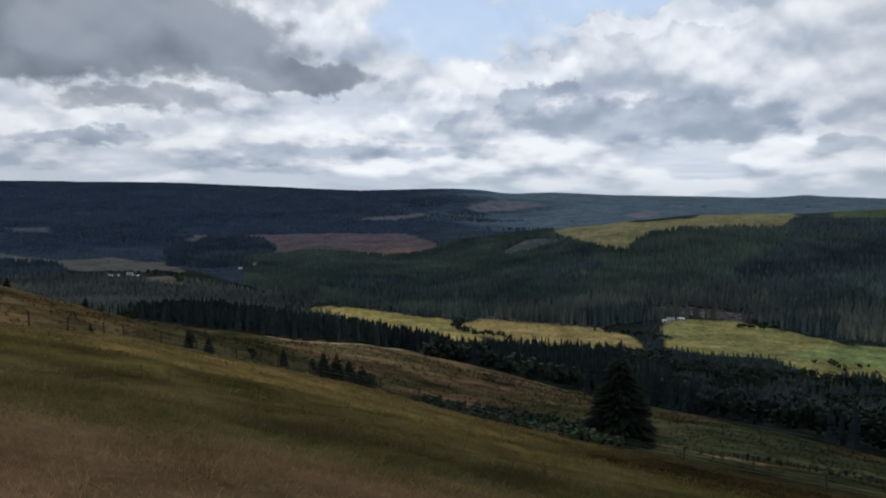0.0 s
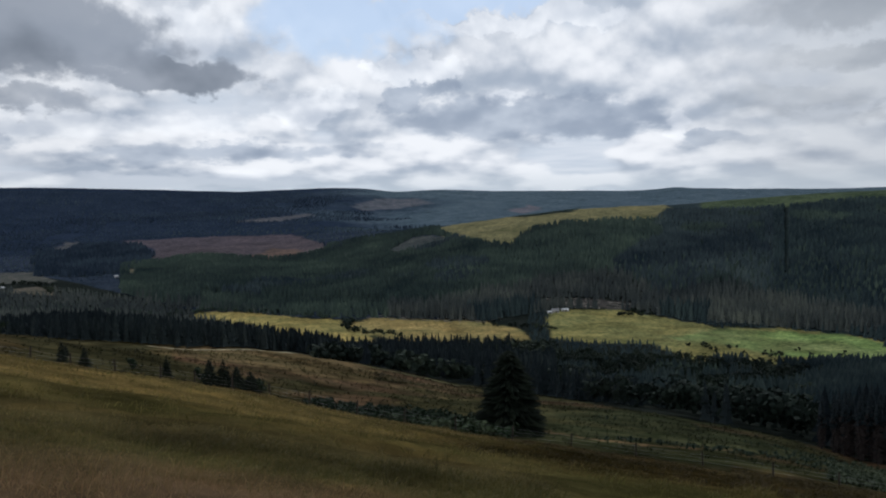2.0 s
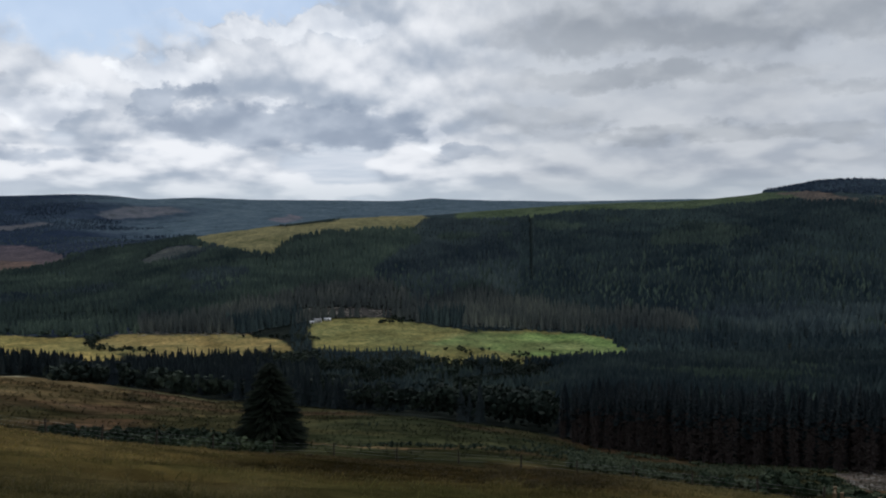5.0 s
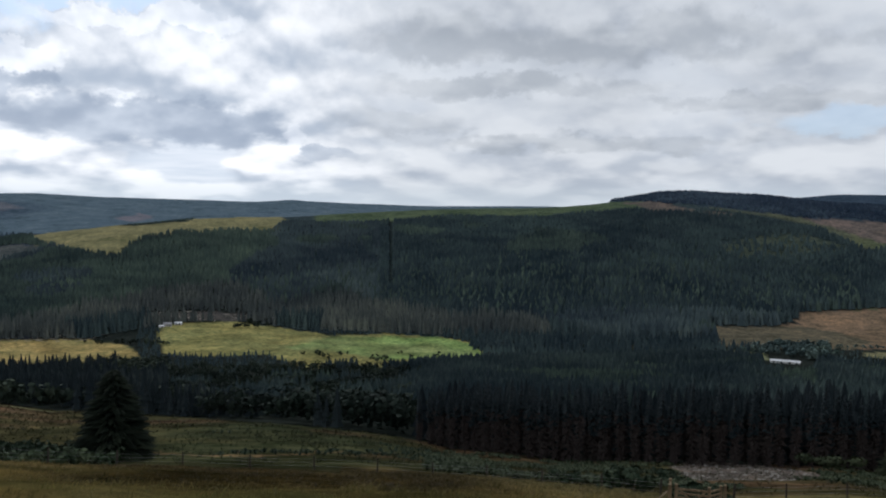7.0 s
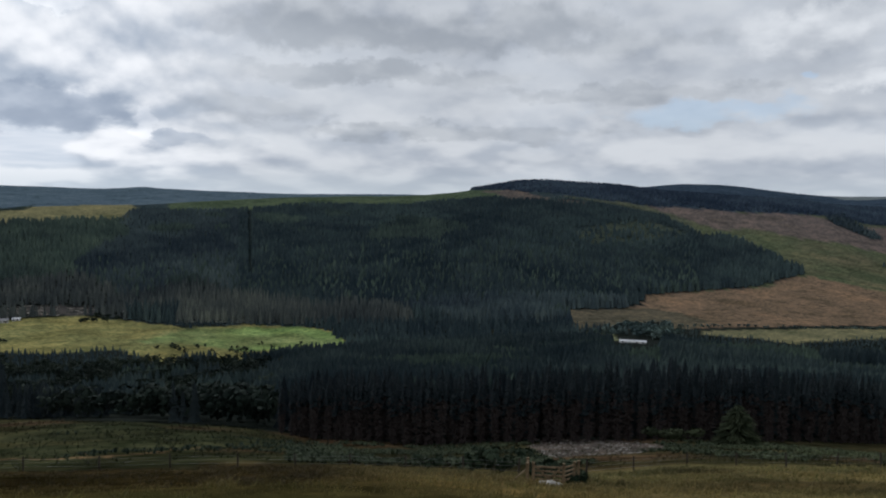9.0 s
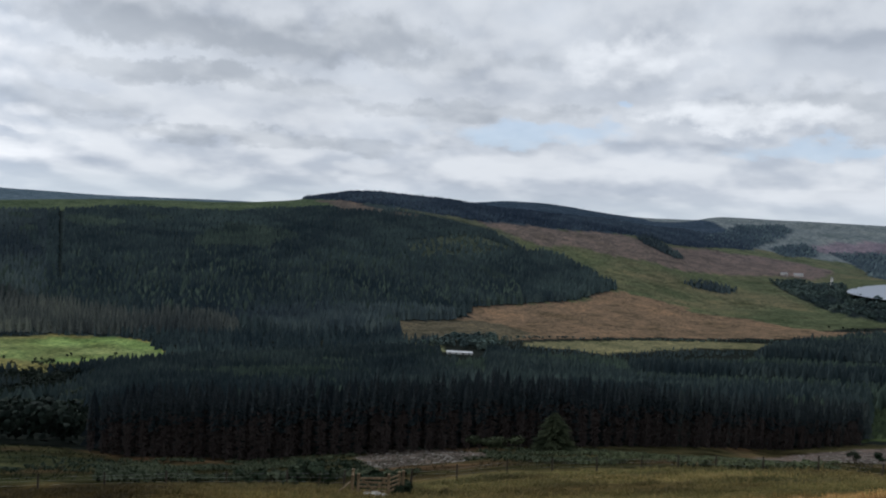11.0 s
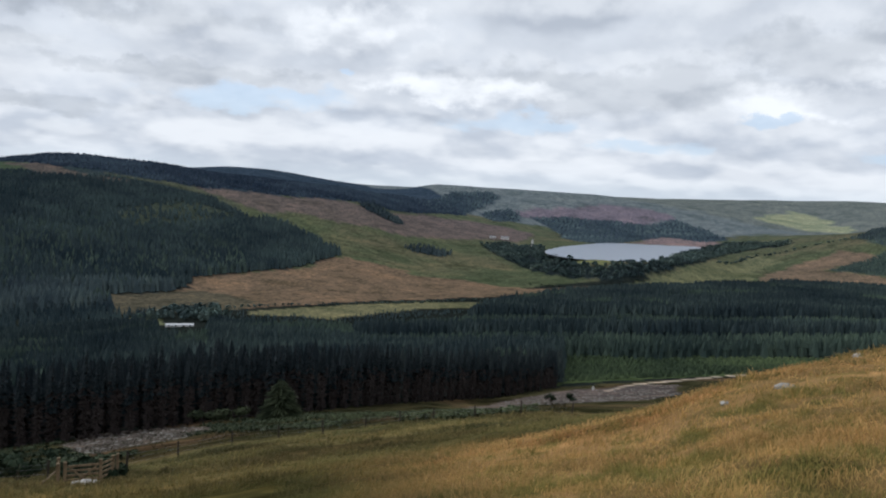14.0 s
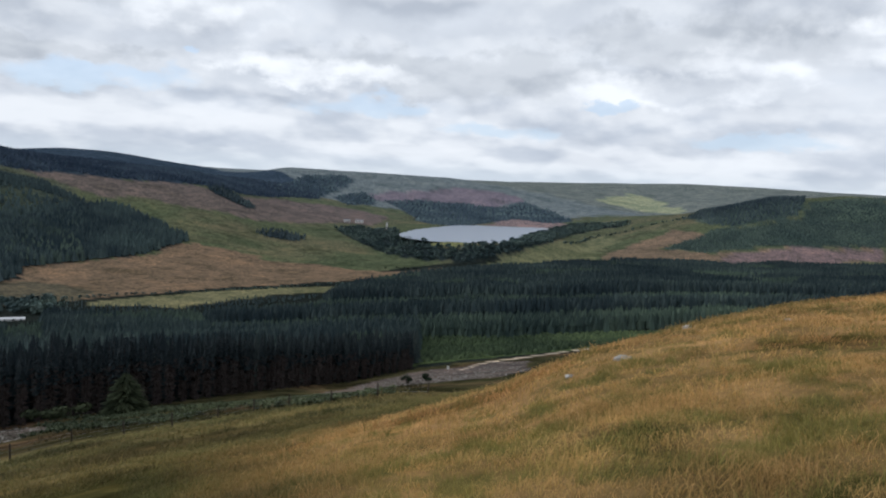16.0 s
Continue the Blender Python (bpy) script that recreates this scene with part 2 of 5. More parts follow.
def foliage(name, dark, mid, light):
    """Leaves whose hue varies from tree to tree, from spray to spray and over the stand."""
    m = material(name, 0.8, spec=0.05)
    t = m.node_tree
    g = t.nodes.new("ShaderNodeNewGeometry")
    own = t.nodes.new("ShaderNodeAttribute")
    own.attribute_name = "tone"

    def sum_of(op, p, q):
        n = t.nodes.new("ShaderNodeMath")
        n.operation = op
        for i, v in enumerate((p, q)):
            if isinstance(v, float):
                n.inputs[i].default_value = v
            else:
                t.links.new(v, n.inputs[i])
        return n.outputs[0]

    # a tree set out in a stand has a tone of its own; single trees vary by their sprays alone
    share = sum_of("ADD", sum_of("MULTIPLY", sum_of("LESS_THAN", own.outputs["Fac"], 0.001), 0.75), 0.25)
    tone = sum_of("ADD", sum_of("MULTIPLY", own.outputs["Fac"], 0.75), sum_of("MULTIPLY", g.outputs["Random Per Island"], share))
    a = ramp(m, tone, [(0.0, dark), (0.55, mid), (1.0, light)])
    b = ramp(m, noise_of(m, 0.02, 4), [(0.3, (0.66, 0.70, 0.78)), (0.5, (1, 1, 1)), (0.72, (1.42, 1.37, 1.26))])
    c = ramp(m, noise_of(m, 0.0045, 3), [(0.34, (0.62, 0.68, 0.75)), (0.5, (1, 1, 1)), (0.66, (1.36, 1.34, 1.25))])
    return paint(m, blend(m, 1.0, blend(m, 1.0, a, b, "MULTIPLY"), c, "MULTIPLY"))


NEEDLES = foliage("spruce_needles", (0.011, 0.016, 0.018), (0.018, 0.025, 0.028), (0.030, 0.039, 0.039))
# hill needles lean blue: distance haze is mixed into the green
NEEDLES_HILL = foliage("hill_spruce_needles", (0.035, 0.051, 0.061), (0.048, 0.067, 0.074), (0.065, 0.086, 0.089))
# darker copy of the hill needles that carries cloud shade
NEEDLES_DARK_SHADED = foliage("dark_shaded_needles", (0.028, 0.043, 0.048), (0.037, 0.056, 0.061), (0.053, 0.074, 0.074))
# distant blocks: haze blue painted over the spruce green
HAZE_BLUE_SPRUCE = foliage("haze_blue_needles", (0.056, 0.081, 0.095), (0.066, 0.094, 0.110), (0.081, 0.112, 0.127))
OLIVE_SPRUCE = foliage("olive_needles", (0.018, 0.024, 0.013), (0.030, 0.038, 0.020), (0.050, 0.058, 0.031))
PALE_SPRUCE = foliage("pale_spruce_needles", (0.040, 0.058, 0.054), (0.052, 0.075, 0.065), (0.070, 0.095, 0.077))
# larch green greyed and lightened with the valley's haze
LARCH = foliage("larch_needles", (0.053, 0.062, 0.062), (0.073, 0.084, 0.080), (0.103, 0.114, 0.103))
# farthest forest, its blue is painted haze
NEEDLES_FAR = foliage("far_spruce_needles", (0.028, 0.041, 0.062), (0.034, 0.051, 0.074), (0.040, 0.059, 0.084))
BROADLEAF = foliage("broadleaf", (0.012, 0.018, 0.014), (0.022, 0.031, 0.023), (0.042, 0.053, 0.036))
LIGHT_SPRUCE = foliage("light_spruce_needles", (0.031, 0.047, 0.040), (0.043, 0.063, 0.052), (0.062, 0.086, 0.065))
# darker needles for shaded band fronts and stands under cloud
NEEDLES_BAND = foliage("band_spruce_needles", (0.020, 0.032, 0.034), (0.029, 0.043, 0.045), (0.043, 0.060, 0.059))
# far needles paled further by haze in the colour
HAZE_SPRUCE = foliage("haze_pale_needles", (0.040, 0.056, 0.062), (0.048, 0.066, 0.070), (0.058, 0.078, 0.078))
BRIGHT_SPRUCE = foliage("young_spruce_needles", (0.028, 0.042, 0.024), (0.046, 0.066, 0.034), (0.070, 0.094, 0.048))
# scrub leaves darkened for cloud shade over the lower slope
SHADED_LEAF = foliage("shaded_scrub_leaves", (0.010, 0.015, 0.012), (0.016, 0.024, 0.018), (0.030, 0.039, 0.028))
LONE_SPRUCE = foliage("lone_spruce_needles", (0.008, 0.011, 0.008), (0.013, 0.018, 0.012), (0.022, 0.028, 0.018))
BRACKEN = foliage("bracken_fronds", (0.018, 0.024, 0.013), (0.036, 0.046, 0.024), (0.070, 0.082, 0.046))
GORSE = foliage("dark_scrub", (0.012, 0.020, 0.012), (0.022, 0.034, 0.020), (0.040, 0.052, 0.030))
DEADWOOD = grained("dead_twigs", (0.021, 0.017, 0.016), (0.052, 0.041, 0.037), 2.0, 0.95, 0.3)
DAM_LEAVES = foliage("dam_wood_leaves", (0.034, 0.054, 0.051), (0.058, 0.085, 0.080), (0.094, 0.123, 0.109))
BARK = grained("conifer_bark", (0.035, 0.026, 0.020), (0.11, 0.085, 0.065), 3.0, 0.95, 0.6, (1, 1, 0.25))
WOOD = grained("weathered_timber", (0.13, 0.095, 0.065), (0.30, 0.235, 0.17), 4.0, 0.85, 0.4, (1, 1, 0.2))
GATE_WOOD = grained("brown_gate_timber", (0.075, 0.052, 0.030), (0.24, 0.175, 0.105), 4.0, 0.8, 0.4, (1, 1, 0.2))
POST_WOOD = grained("dark_post_timber", (0.022, 0.018, 0.015), (0.065, 0.053, 0.042), 4.0, 0.9, 0.4, (1, 1, 0.2))
FELLED = grained("bleached_logs", (0.16, 0.145, 0.12), (0.34, 0.31, 0.27), 1.0, 0.9, 0.3)
WIRE = paint(material("galvanised_wire", 0.45, spec=0.5), (0.22, 0.22, 0.22))
WHITEWASH = grained("white_render", (0.46, 0.45, 0.43), (0.68, 0.67, 0.64), 0.8, 0.85, 0.1)
SLATE = grained("roof_slate", (0.13, 0.13, 0.14), (0.24, 0.24, 0.25), 1.2, 0.6, 0.2)
TIN = grained("pale_sheet_roof", (0.34, 0.35, 0.37), (0.50, 0.51, 0.53), 0.6, 0.45, 0.1, (4, 0.4, 1))
DARKGLASS = paint(material("window_glass", 0.08, spec=0.6), (0.02, 0.025, 0.03))
STONE = grained("pale_stone", (0.17, 0.16, 0.145), (0.38, 0.36, 0.325), 2.5, 0.9, 0.5)
RUBBLE = grained("rubble_stone", (0.07, 0.065, 0.058), (0.22, 0.205, 0.18), 2.5, 0.9, 0.5)
GRASS_NEAR = material("moor_grass_blades", 0.7, spec=0.12)
_g = GRASS_NEAR.node_tree.nodes.new("ShaderNodeNewGeometry")
_ga = GRASS_NEAR.node_tree.nodes.new("ShaderNodeAttribute")
_ga.attribute_name = "cover"
_a = ramp(GRASS_NEAR, _g.outputs["Random Per Island"], [(0.0, (0.72, 0.84, 0.7)), (0.35, (1.0, 1.02, 0.95)), (0.7, (1.2, 1.18, 1.1)), (0.94, (1.32, 1.28, 1.2)), (1.0, (1.75, 1.75, 1.65))])
_gc = blend(GRASS_NEAR, 1.0, _ga.outputs["Color"], _a, "MULTIPLY")
paint(GRASS_NEAR, _gc)
# thin blades let part of the light through
_tr = GRASS_NEAR.node_tree.nodes.new("ShaderNodeBsdfTranslucent")
GRASS_NEAR.node_tree.links.new(_gc, _tr.inputs["Color"])
_ms = GRASS_NEAR.node_tree.nodes.new("ShaderNodeMixShader")
_ms.inputs[0].default_value = 0.45
GRASS_NEAR.node_tree.links.new(GRASS_NEAR.node_tree.nodes["Principled BSDF"].outputs[0], _ms.inputs[1])
GRASS_NEAR.node_tree.links.new(_tr.outputs[0], _ms.inputs[2])
GRASS_NEAR.node_tree.links.new(_ms.outputs[0], GRASS_NEAR.node_tree.nodes["Material Output"].inputs["Surface"])

GROUND = material("hill_ground", 1.0, spec=0.0)
_at = GROUND.node_tree.nodes.new("ShaderNodeAttribute")
_at.attribute_name = "cover"
_n1 = ramp(GROUND, noise_of(GROUND, 0.012, 8, rough=0.62), [(0.28, (0.62, 0.66, 0.62)), (0.5, (1, 1, 1)), (0.74, (1.35, 1.25, 1.15))])
_n2 = ramp(GROUND, noise_of(GROUND, 0.22, 6, rough=0.65), [(0.28, (0.45, 0.5, 0.45)), (0.5, (1, 1, 1)), (0.72, (1.55, 1.45, 1.3))])
_n3 = ramp(GROUND, noise_of(GROUND, 4.0, 4), [(0.28, (0.6, 0.62, 0.6)), (0.72, (1.35, 1.3, 1.25))])
_n0 = ramp(GROUND, noise_of(GROUND, 0.055, 9, rough=0.7), [(0.3, (0.45, 0.52, 0.48)), (0.5, (1, 1, 1)), (0.7, (1.55, 1.42, 1.3))])
_c = blend(GROUND, 1.0, _at.outputs["Color"], _n1, "MULTIPLY")
_c = blend(GROUND, 0.85, _c, _n0, "MULTIPLY")
_c = blend(GROUND, 0.9, _c, _n2, "MULTIPLY")
paint(GROUND, blend(GROUND, 0.6, _c, _n3, "MULTIPLY"))
_bm = GROUND.node_tree.nodes.new("ShaderNodeBump")
_bm.inputs["Strength"].default_value, _bm.inputs["Distance"].default_value = 0.8, 0.6
GROUND.node_tree.links.new(noise_of(GROUND, 0.5, 10, rough=0.72), _bm.inputs["Height"])
GROUND.node_tree.links.new(_bm.outputs[0], GROUND.node_tree.nodes["Principled BSDF"].inputs["Normal"])

WATER = material("reservoir_water", 0.28, 0.05, 0.25, 0.5)
# pale blue base colour stands in for part of the reflected sky
paint(WATER, (0.115, 0.15, 0.205))

# ---- lie of the land: section lines across the valley, seen from the standing place ----
EYE_Z = 140.0


def bearing_table(nodes):
    """Smooth tables over all bearings (a quarter degree each) of distance and slope angle, from (bearing, metres, degrees) nodes."""
    a = np.array(sorted(nodes), float)
    a = np.vstack([a[-1] - (360, 0, 0), a, a[0] + (360, 0, 0)])
    b = np.arange(0, 360, 0.25) - 120.0
    k = np.hanning(9)
    k /= k.sum()
    out = []
    for c in (1, 2):
        v = np.interp(b, a[:, 0], a[:, c])
        v = np.concatenate([v[-8:], v, v[:8]])
        out.append(np.convolve(v, k, "same")[8:-8])
    return b, out[0], out[0] * np.tan(np.radians(out[1]))


SECTION = {
    "brow": [(-60, 90, -2.5), (-29, 90, -8.2), (-22, 90, -9.4), (-15, 90, -11.2), (-7, 88, -13.1), (1, 85, -15.2), (9, 82, -16.6), (13, 80, -17.1),
             (28, 60, -18.6), (44, 42, -19.6), (58, 40, -20.3), (68, 36, -19.2), (76, 33, -18.1), (84, 31, -16.2), (91, 30, -14.1), (98, 31, -10.6),
             (104, 34, -8.6), (111, 40, -6.3), (116, 44, -5.2), (135, 50, 1), (200, 60, 14), (250, 60, 13), (280, 70, 4)],
    "hollow": [(-60, 120, -4), (-29, 120, -9.6), (-15, 118, -12.4), (1, 108, -15.9), (13, 96, -17.2), (28, 80, -18.3), (44, 70, -19.1), (53, 66, -19.1), (58, 74, -18.5),
               (62, 78, -17.8), (68, 80, -17.1), (72, 82, -16.7), (76, 84, -16.0), (84, 86, -14.9), (91, 88, -14.6), (98, 75, -13.6), (104, 70, -12), (116, 80, -8.4), (135, 90, -1), (200, 130, 12), (280, 110, 3)],
    "shoulder": [(-60, 260, -2), (-45, 240, -3.5), (-29, 210, -5.4), (-22, 215, -7.65), (-15, 240, -9.4), (-12, 260, -9.8), (-6, 330, -10.3), (1, 380, -11.4), (9, 330, -13.2),
                 (15, 290, -14.0), (23, 240, -15.0), (31, 225, -16.0), (36, 212, -17.0), (44, 195, -17.5), (54, 188, -16.9), (62, 195, -16.1), (68, 215, -15.6), (76, 265, -14.7),
                 (81, 320, -14.1), (85, 350, -13.1), (96, 380, -11.2), (104, 420, -10.0), (116, 450, -7.5), (135, 500, -3), (200, 500, 5), (280, 400, 0)],
    "bank": [(-60, 420, -4.5), (-29, 330, -8.0), (-15, 360, -10.0), (-6, 450, -10.6), (1, 500, -11.6), (15, 480, -13.0), (31, 430, -14.2), (54, 430, -13.6), (76, 480, -12.2),
             (90, 540, -10.4), (104, 600, -8.6), (116, 650, -7), (135, 800, -4), (200, 900, 3), (280, 800, -1)],
    "valley_near": [(-60, 1700, -4.6), (-29, 1530, -5.16), (-18, 1330, -5.95), (-3, 880, -9.0), (2, 750, -10.5), (16, 755, -10.4), (27, 725, -10.9), (38, 735, -10.8), (54, 800, -9.7),
                    (73, 880, -8.6), (81, 1000, -7.45), (90, 1080, -6.4), (100, 1100, -5.7), (112, 1150, -5.0), (135, 1300, -3), (200, 1500, 2), (280, 1500, -2)],
    "valley_far": [(-60, 2300, -3.3), (-29, 2150, -3.7), (-18, 1700, -4.65), (-9, 1080, -7.4), (-3, 985, -8.1), (3, 935, -8.5), (11, 890, -8.95), (16, 975, -8.1), (25, 905, -8.8),
                   (35, 880, -9.1), (47, 880, -9.0), (54, 900, -8.7), (61, 1010, -7.8), (73, 1050, -7.5), (80, 1150, -6.7), (86, 1300, -5.6), (92, 1350, -5.3), (96, 1350, -5.0),
                   (104, 1350, -4.6), (111, 1400, -4.1), (116, 1500, -3.4), (135, 1700, -2), (200, 2000, 1.5), (280, 2100, -2)],
    "crest": [(-60, 3000, -1.2), (-29, 2900, -1.7), (-18, 2700, -2.1), (-5, 2500, -2.2), (4, 2000, -2.5), (7.5, 1900, -2.15), (12, 1850, -1.5), (17, 1800, -0.95), (23.6, 1800, -0.7),
              (29, 1850, -0.3), (35, 1900, 0.0), (42, 1900, 0.15), (46, 1950, 0.5), (48.5, 1980, 0.9), (50, 2000, 1.2), (52, 2000, 1.3), (57, 2050, 1.05), (60.5, 2100, 0.65), (69, 2250, 0.2), (73, 2350, -0.4),
              (76.6, 2400, -1.1), (82, 2450, -1.6), (86, 2500, -1.9), (95, 2500, -1.7), (99, 2300, -1.6), (103.5, 2000, -1.0), (106, 1950, -0.4), (109, 1900, 0.3), (111, 1900, 0.55), (113.5, 1900, 0.8),
              (118, 1900, 0.8), (135, 2000, 1.2), (200, 2600, 1.5), (280, 3000, -1)],
    "back": [(-60, 3300, -0.5), (-29, 3300, -0.7), (-5, 3000, -1.0), (4, 2500, -2.2), (12, 2400, -1.7), (24, 2300, -1.6), (42, 2350, -0.9), (52, 2400, 0.2), (60.5, 2500, 0.0), (70, 2800, -0.5), (73, 3100, 0.3),
             (75.5, 3200, 0.86), (80, 3200, 0.80), (87, 3200, 0.70), (90, 3150, 0.42), (93, 3100, 0.05), (96, 3050, -0.4), (99, 2950, -0.9), (101.5, 2800, -1.2), (104, 2500, -1.2), (112, 2400, -0.3),
             (135, 2600, 0.6), (200, 3200, 1.2), (280, 3400, -0.5)],
    "skyline": [(-60, 4300, 1.0), (-29, 4300, 1.2), (-18, 4300, 1.19), (-11, 4300, 0.94), (-6, 4300, 0.77), (0, 4300, 0.95), (2.6, 4300, 0.84), (4.7, 4300, 0.57), (7.8, 4300, 0.67), (12, 4300, 0.46),
                (16, 4300, 0.43), (21.4, 4300, 0.32), (23.6, 4300, 0.44), (24.2, 4300, 0.54), (25.2, 4300, 0.42), (29, 4300, 0.27), (33.5, 4300, 0.17), (43.6, 4200, 0.25), (57, 3700, 0.8), (60.8, 3600, 1.18), (61.6, 3600, 1.24), (64.5, 3600, 1.15),
                (68, 3700, 0.72), (70.3, 3900, 0.49), (75.5, 4200, 0.5), (86, 4300, 0.5), (90, 4300, 0.6), (95, 4300, 0.74), (103, 4300, 1.1), (113, 4300, 1.0), (135, 4300, 0.8), (200, 4300, 1.2), (280, 4300, 1.0)],
}
LINES = [bearing_table(SECTION[k]) for k in ("brow", "hollow", "shoulder", "bank", "valley_near", "valley_far", "crest", "back", "skyline")]
LAKE_Z = -97.0


def land(x, y):
    """Height of the bare ground over the eye, at places x, y (arrays)."""
    x, y = np.asarray(x, float), np.asarray(y, float)
    r, b = np.hypot(x, y), np.degrees(np.arctan2(x, y))
    i = ((b + 120.0) % 360) / 0.25
    i0 = np.floor(i).astype(int) % 1440
    f, i1 = i - np.floor(i), (i0 + 1) % 1440
    rs = [np.zeros_like(r), np.full_like(r, 9.0)]
    zs = [np.full_like(r, -1.65), -1.65 - 2.85 * np.cos(np.radians(b - 42)) + 0.25]
    for _, lr, lz in LINES:
        rs.append(lr[i0] * (1 - f) + lr[i1] * f)
        zs.append(lz[i0] * (1 - f) + lz[i1] * f)
    rs.append(np.full_like(r, 5200.0))
    zs.append(np.full_like(r, -150.0))
    d = [(zs[k + 1] - zs[k]) / (rs[k + 1] - rs[k]) for k in range(len(rs) - 1)]
    m = [d[0]]
    for k in range(1, len(d)):
        same = d[k - 1] * d[k] > 0
        m.append(np.where(same, 2 * d[k - 1] * d[k] / np.where(same, d[k - 1] + d[k], 1), 0))
    m.append(d[-1])
    z = np.zeros_like(r)
    for k in range(len(d)):
        h = rs[k + 1] - rs[k]
        t = np.clip((r - rs[k]) / h, 0, 1)
        seg = (2 * t**3 - 3 * t**2 + 1) * zs[k] + (t**3 - 2 * t**2 + t) * h * m[k] + (3 * t**2 - 2 * t**3) * zs[k + 1] + (t**3 - t**2) * h * m[k + 1]
        z = np.where((r >= rs[k]) & (r <= rs[k + 1]), seg, z)
    # the reservoir's basin
    u = basin(r, b)
    w = np.clip((1.9 - u) / 0.9, 0, 1)
    w = w * w * (3 - 2 * w)
    return z * (1 - w) + w * LAKE_Z


def basin(r, b):
    """Below 1 on the level ground round the reservoir, 1.9 and more outside its hollow."""
    return ((b - 89.4) / 5.9) ** 2 + ((r - 1850.0) / 430.0) ** 2


AREAS = {}
AREAS["meadow_gold"] = [(-186, 1075), (-99, 1040), (-30, 962), (11, 943), (19, 863), (44, 807), (29, 724), (-13, 764), (-78, 888), (-146, 1007)]
AREAS["meadow_mid"] = [(11, 899), (51, 942), (109, 918), (172, 876), (196, 817), (189, 744), (115, 743), (65, 787), (27, 829)]
AREAS["meadow_farm"] = [(259, 939), (342, 934), (381, 849), (397, 780), (459, 767), (502, 724), (507, 673), (446, 562), (353, 590), (298, 606), (297, 700), (209, 748)]
AREAS["meadow_green"] = [(322, 732), (395, 776), (500, 721), (503, 670), (457, 587), (374, 644), (354, 695)]
AREAS["hill_field"] = [(250, 1922), (375, 2461), (491, 2522), (413, 1693), (512, 1626), (1069, 2829), (1228, 2809), (672, 1526), (616, 1440), (560, 1426), (524, 1468), (500, 1458), (440, 1497), (388, 1499), (348, 1443), (317, 1376), (302, 1396), (281, 1441), (257, 1540), (239, 1686)]
AREAS["moor_lower"] = [(805, 583), (900, 546), (969, 580), (1039, 567), (1145, 499), (1188, 491), (1271, 484), (1278, 436), (1286, 391), (1290, 370), (1035, 295), (962, 345), (850, 394), (785, 427), (748, 474), (711, 507)]
AREAS["valley_strip"] = [(786, 403), (846, 371), (920, 335), (994, 253), (1004, 151), (949, 173), (906, 244), (822, 281), (774, 293), (787, 345), (770, 389)]
AREAS["spur_wood"] = [(904, 675), (1095, 741), (1187, 724), (1256, 710), (1354, 709), (1422, 688), (1419, 643), (1354, 554), (1308, 498), (1263, 489), (1202, 499), (1144, 508), (1049, 573), (984, 589), (921, 554), (813, 590)]
AREAS["dam_wood"] = [(1791, 343), (1899, 295), (1738, 201), (1587, 172), (1460, 113), (1415, 96), (1377, 43), (1414, 9), (1482, -42), (1673, -77), (1835, -111), (1605, -134), (1398, -55), (1331, -9), (1305, 35), (1342, 100), (1431, 158), (1593, 245)]
AREAS["right_moor"] = [(1352, -192), (1575, -243), (1665, -302), (1720, -410), (1583, -433), (1569, -371), (1550, -335), (1460, -397), (1461, -447), (1448, -560), (1445, -702), (1377, -671), (1378, -609), (1302, -489), (1241, -382), (1321, -315), (1334, -226)]
AREAS["right_green"] = [(1276, 21), (1329, -27), (1423, -74), (1653, -149), (1884, -252), (1782, -294), (1624, -230), (1427, -187), (1285, -152)]
AREAS["right_wood"] = [(1832, -439), (1932, -504), (2995, -901), (3229, -1101), (3258, -1198), (1742, -670), (1636, -630), (1599, -602), (1603, -540), (1633, -484), (1701, -457)]
AREAS["far_heath"] = [(2575, 396), (2715, 351), (2882, 213), (2932, 76), (2925, -61), (2848, -121), (2681, -42), (2662, 120), (2643, 266), (2572, 331)]
AREAS["far_wood"] = [(2628, 640), (2784, 646), (2925, 529), (2799, 472), (2546, 494), (2336, 512), (2241, 558), (2310, 638)]
AREAS["far_wood_b"] = [(2568, 334), (2692, 233), (2694, 85), (2662, -41), (2810, -125), (2654, -215), (2325, -252), (2304, -189), (2404, -87), (2356, -8), (2074, 62), (2076, 147), (2421, 250)]
AREAS["far_green"] = [(3184, -415), (3566, -617), (3465, -685), (3000, -713), (2738, -679), (2968, -609), (3113, -504)]
AREAS["left_cut"] = [(-470, 2215), (-613, 2449), (-459, 2458), (-249, 2444), (-107, 2353), (-35, 2046), (3, 1820), (-55, 1769), (-115, 1733), (-178, 1746), (-243, 1769), (-316, 1829), (-420, 1981)]
AREAS["left_fields"] = [(-1135, 2047), (-988, 1929), (-889, 1864), (-796, 1927), (-601, 1755), (-500, 1583), (-487, 1514), (-590, 1560), (-651, 1600), (-720, 1578), (-789, 1648), (-920, 1795), (-1020, 1837)]
AREAS["far_mix"] = [(100, 3382), (247, 3660), (407, 3590), (421, 3307), (266, 3263), (127, 3240)]
AREAS["rubble_a"] = [(142, 114), (158, 122), (162, 118), (164, 103), (156, 88), (142, 79), (120, 73), (114, 78), (103, 77), (117, 90)]
AREAS["rubble_b"] = [(283, 47), (328, 29), (352, -10), (330, -22), (215, 5), (213, 25)]
AREAS["rubble_c"] = [(240, 49), (296, 44), (305, 28), (324, -1), (312, -18), (257, -17), (215, -5), (210, 20)]
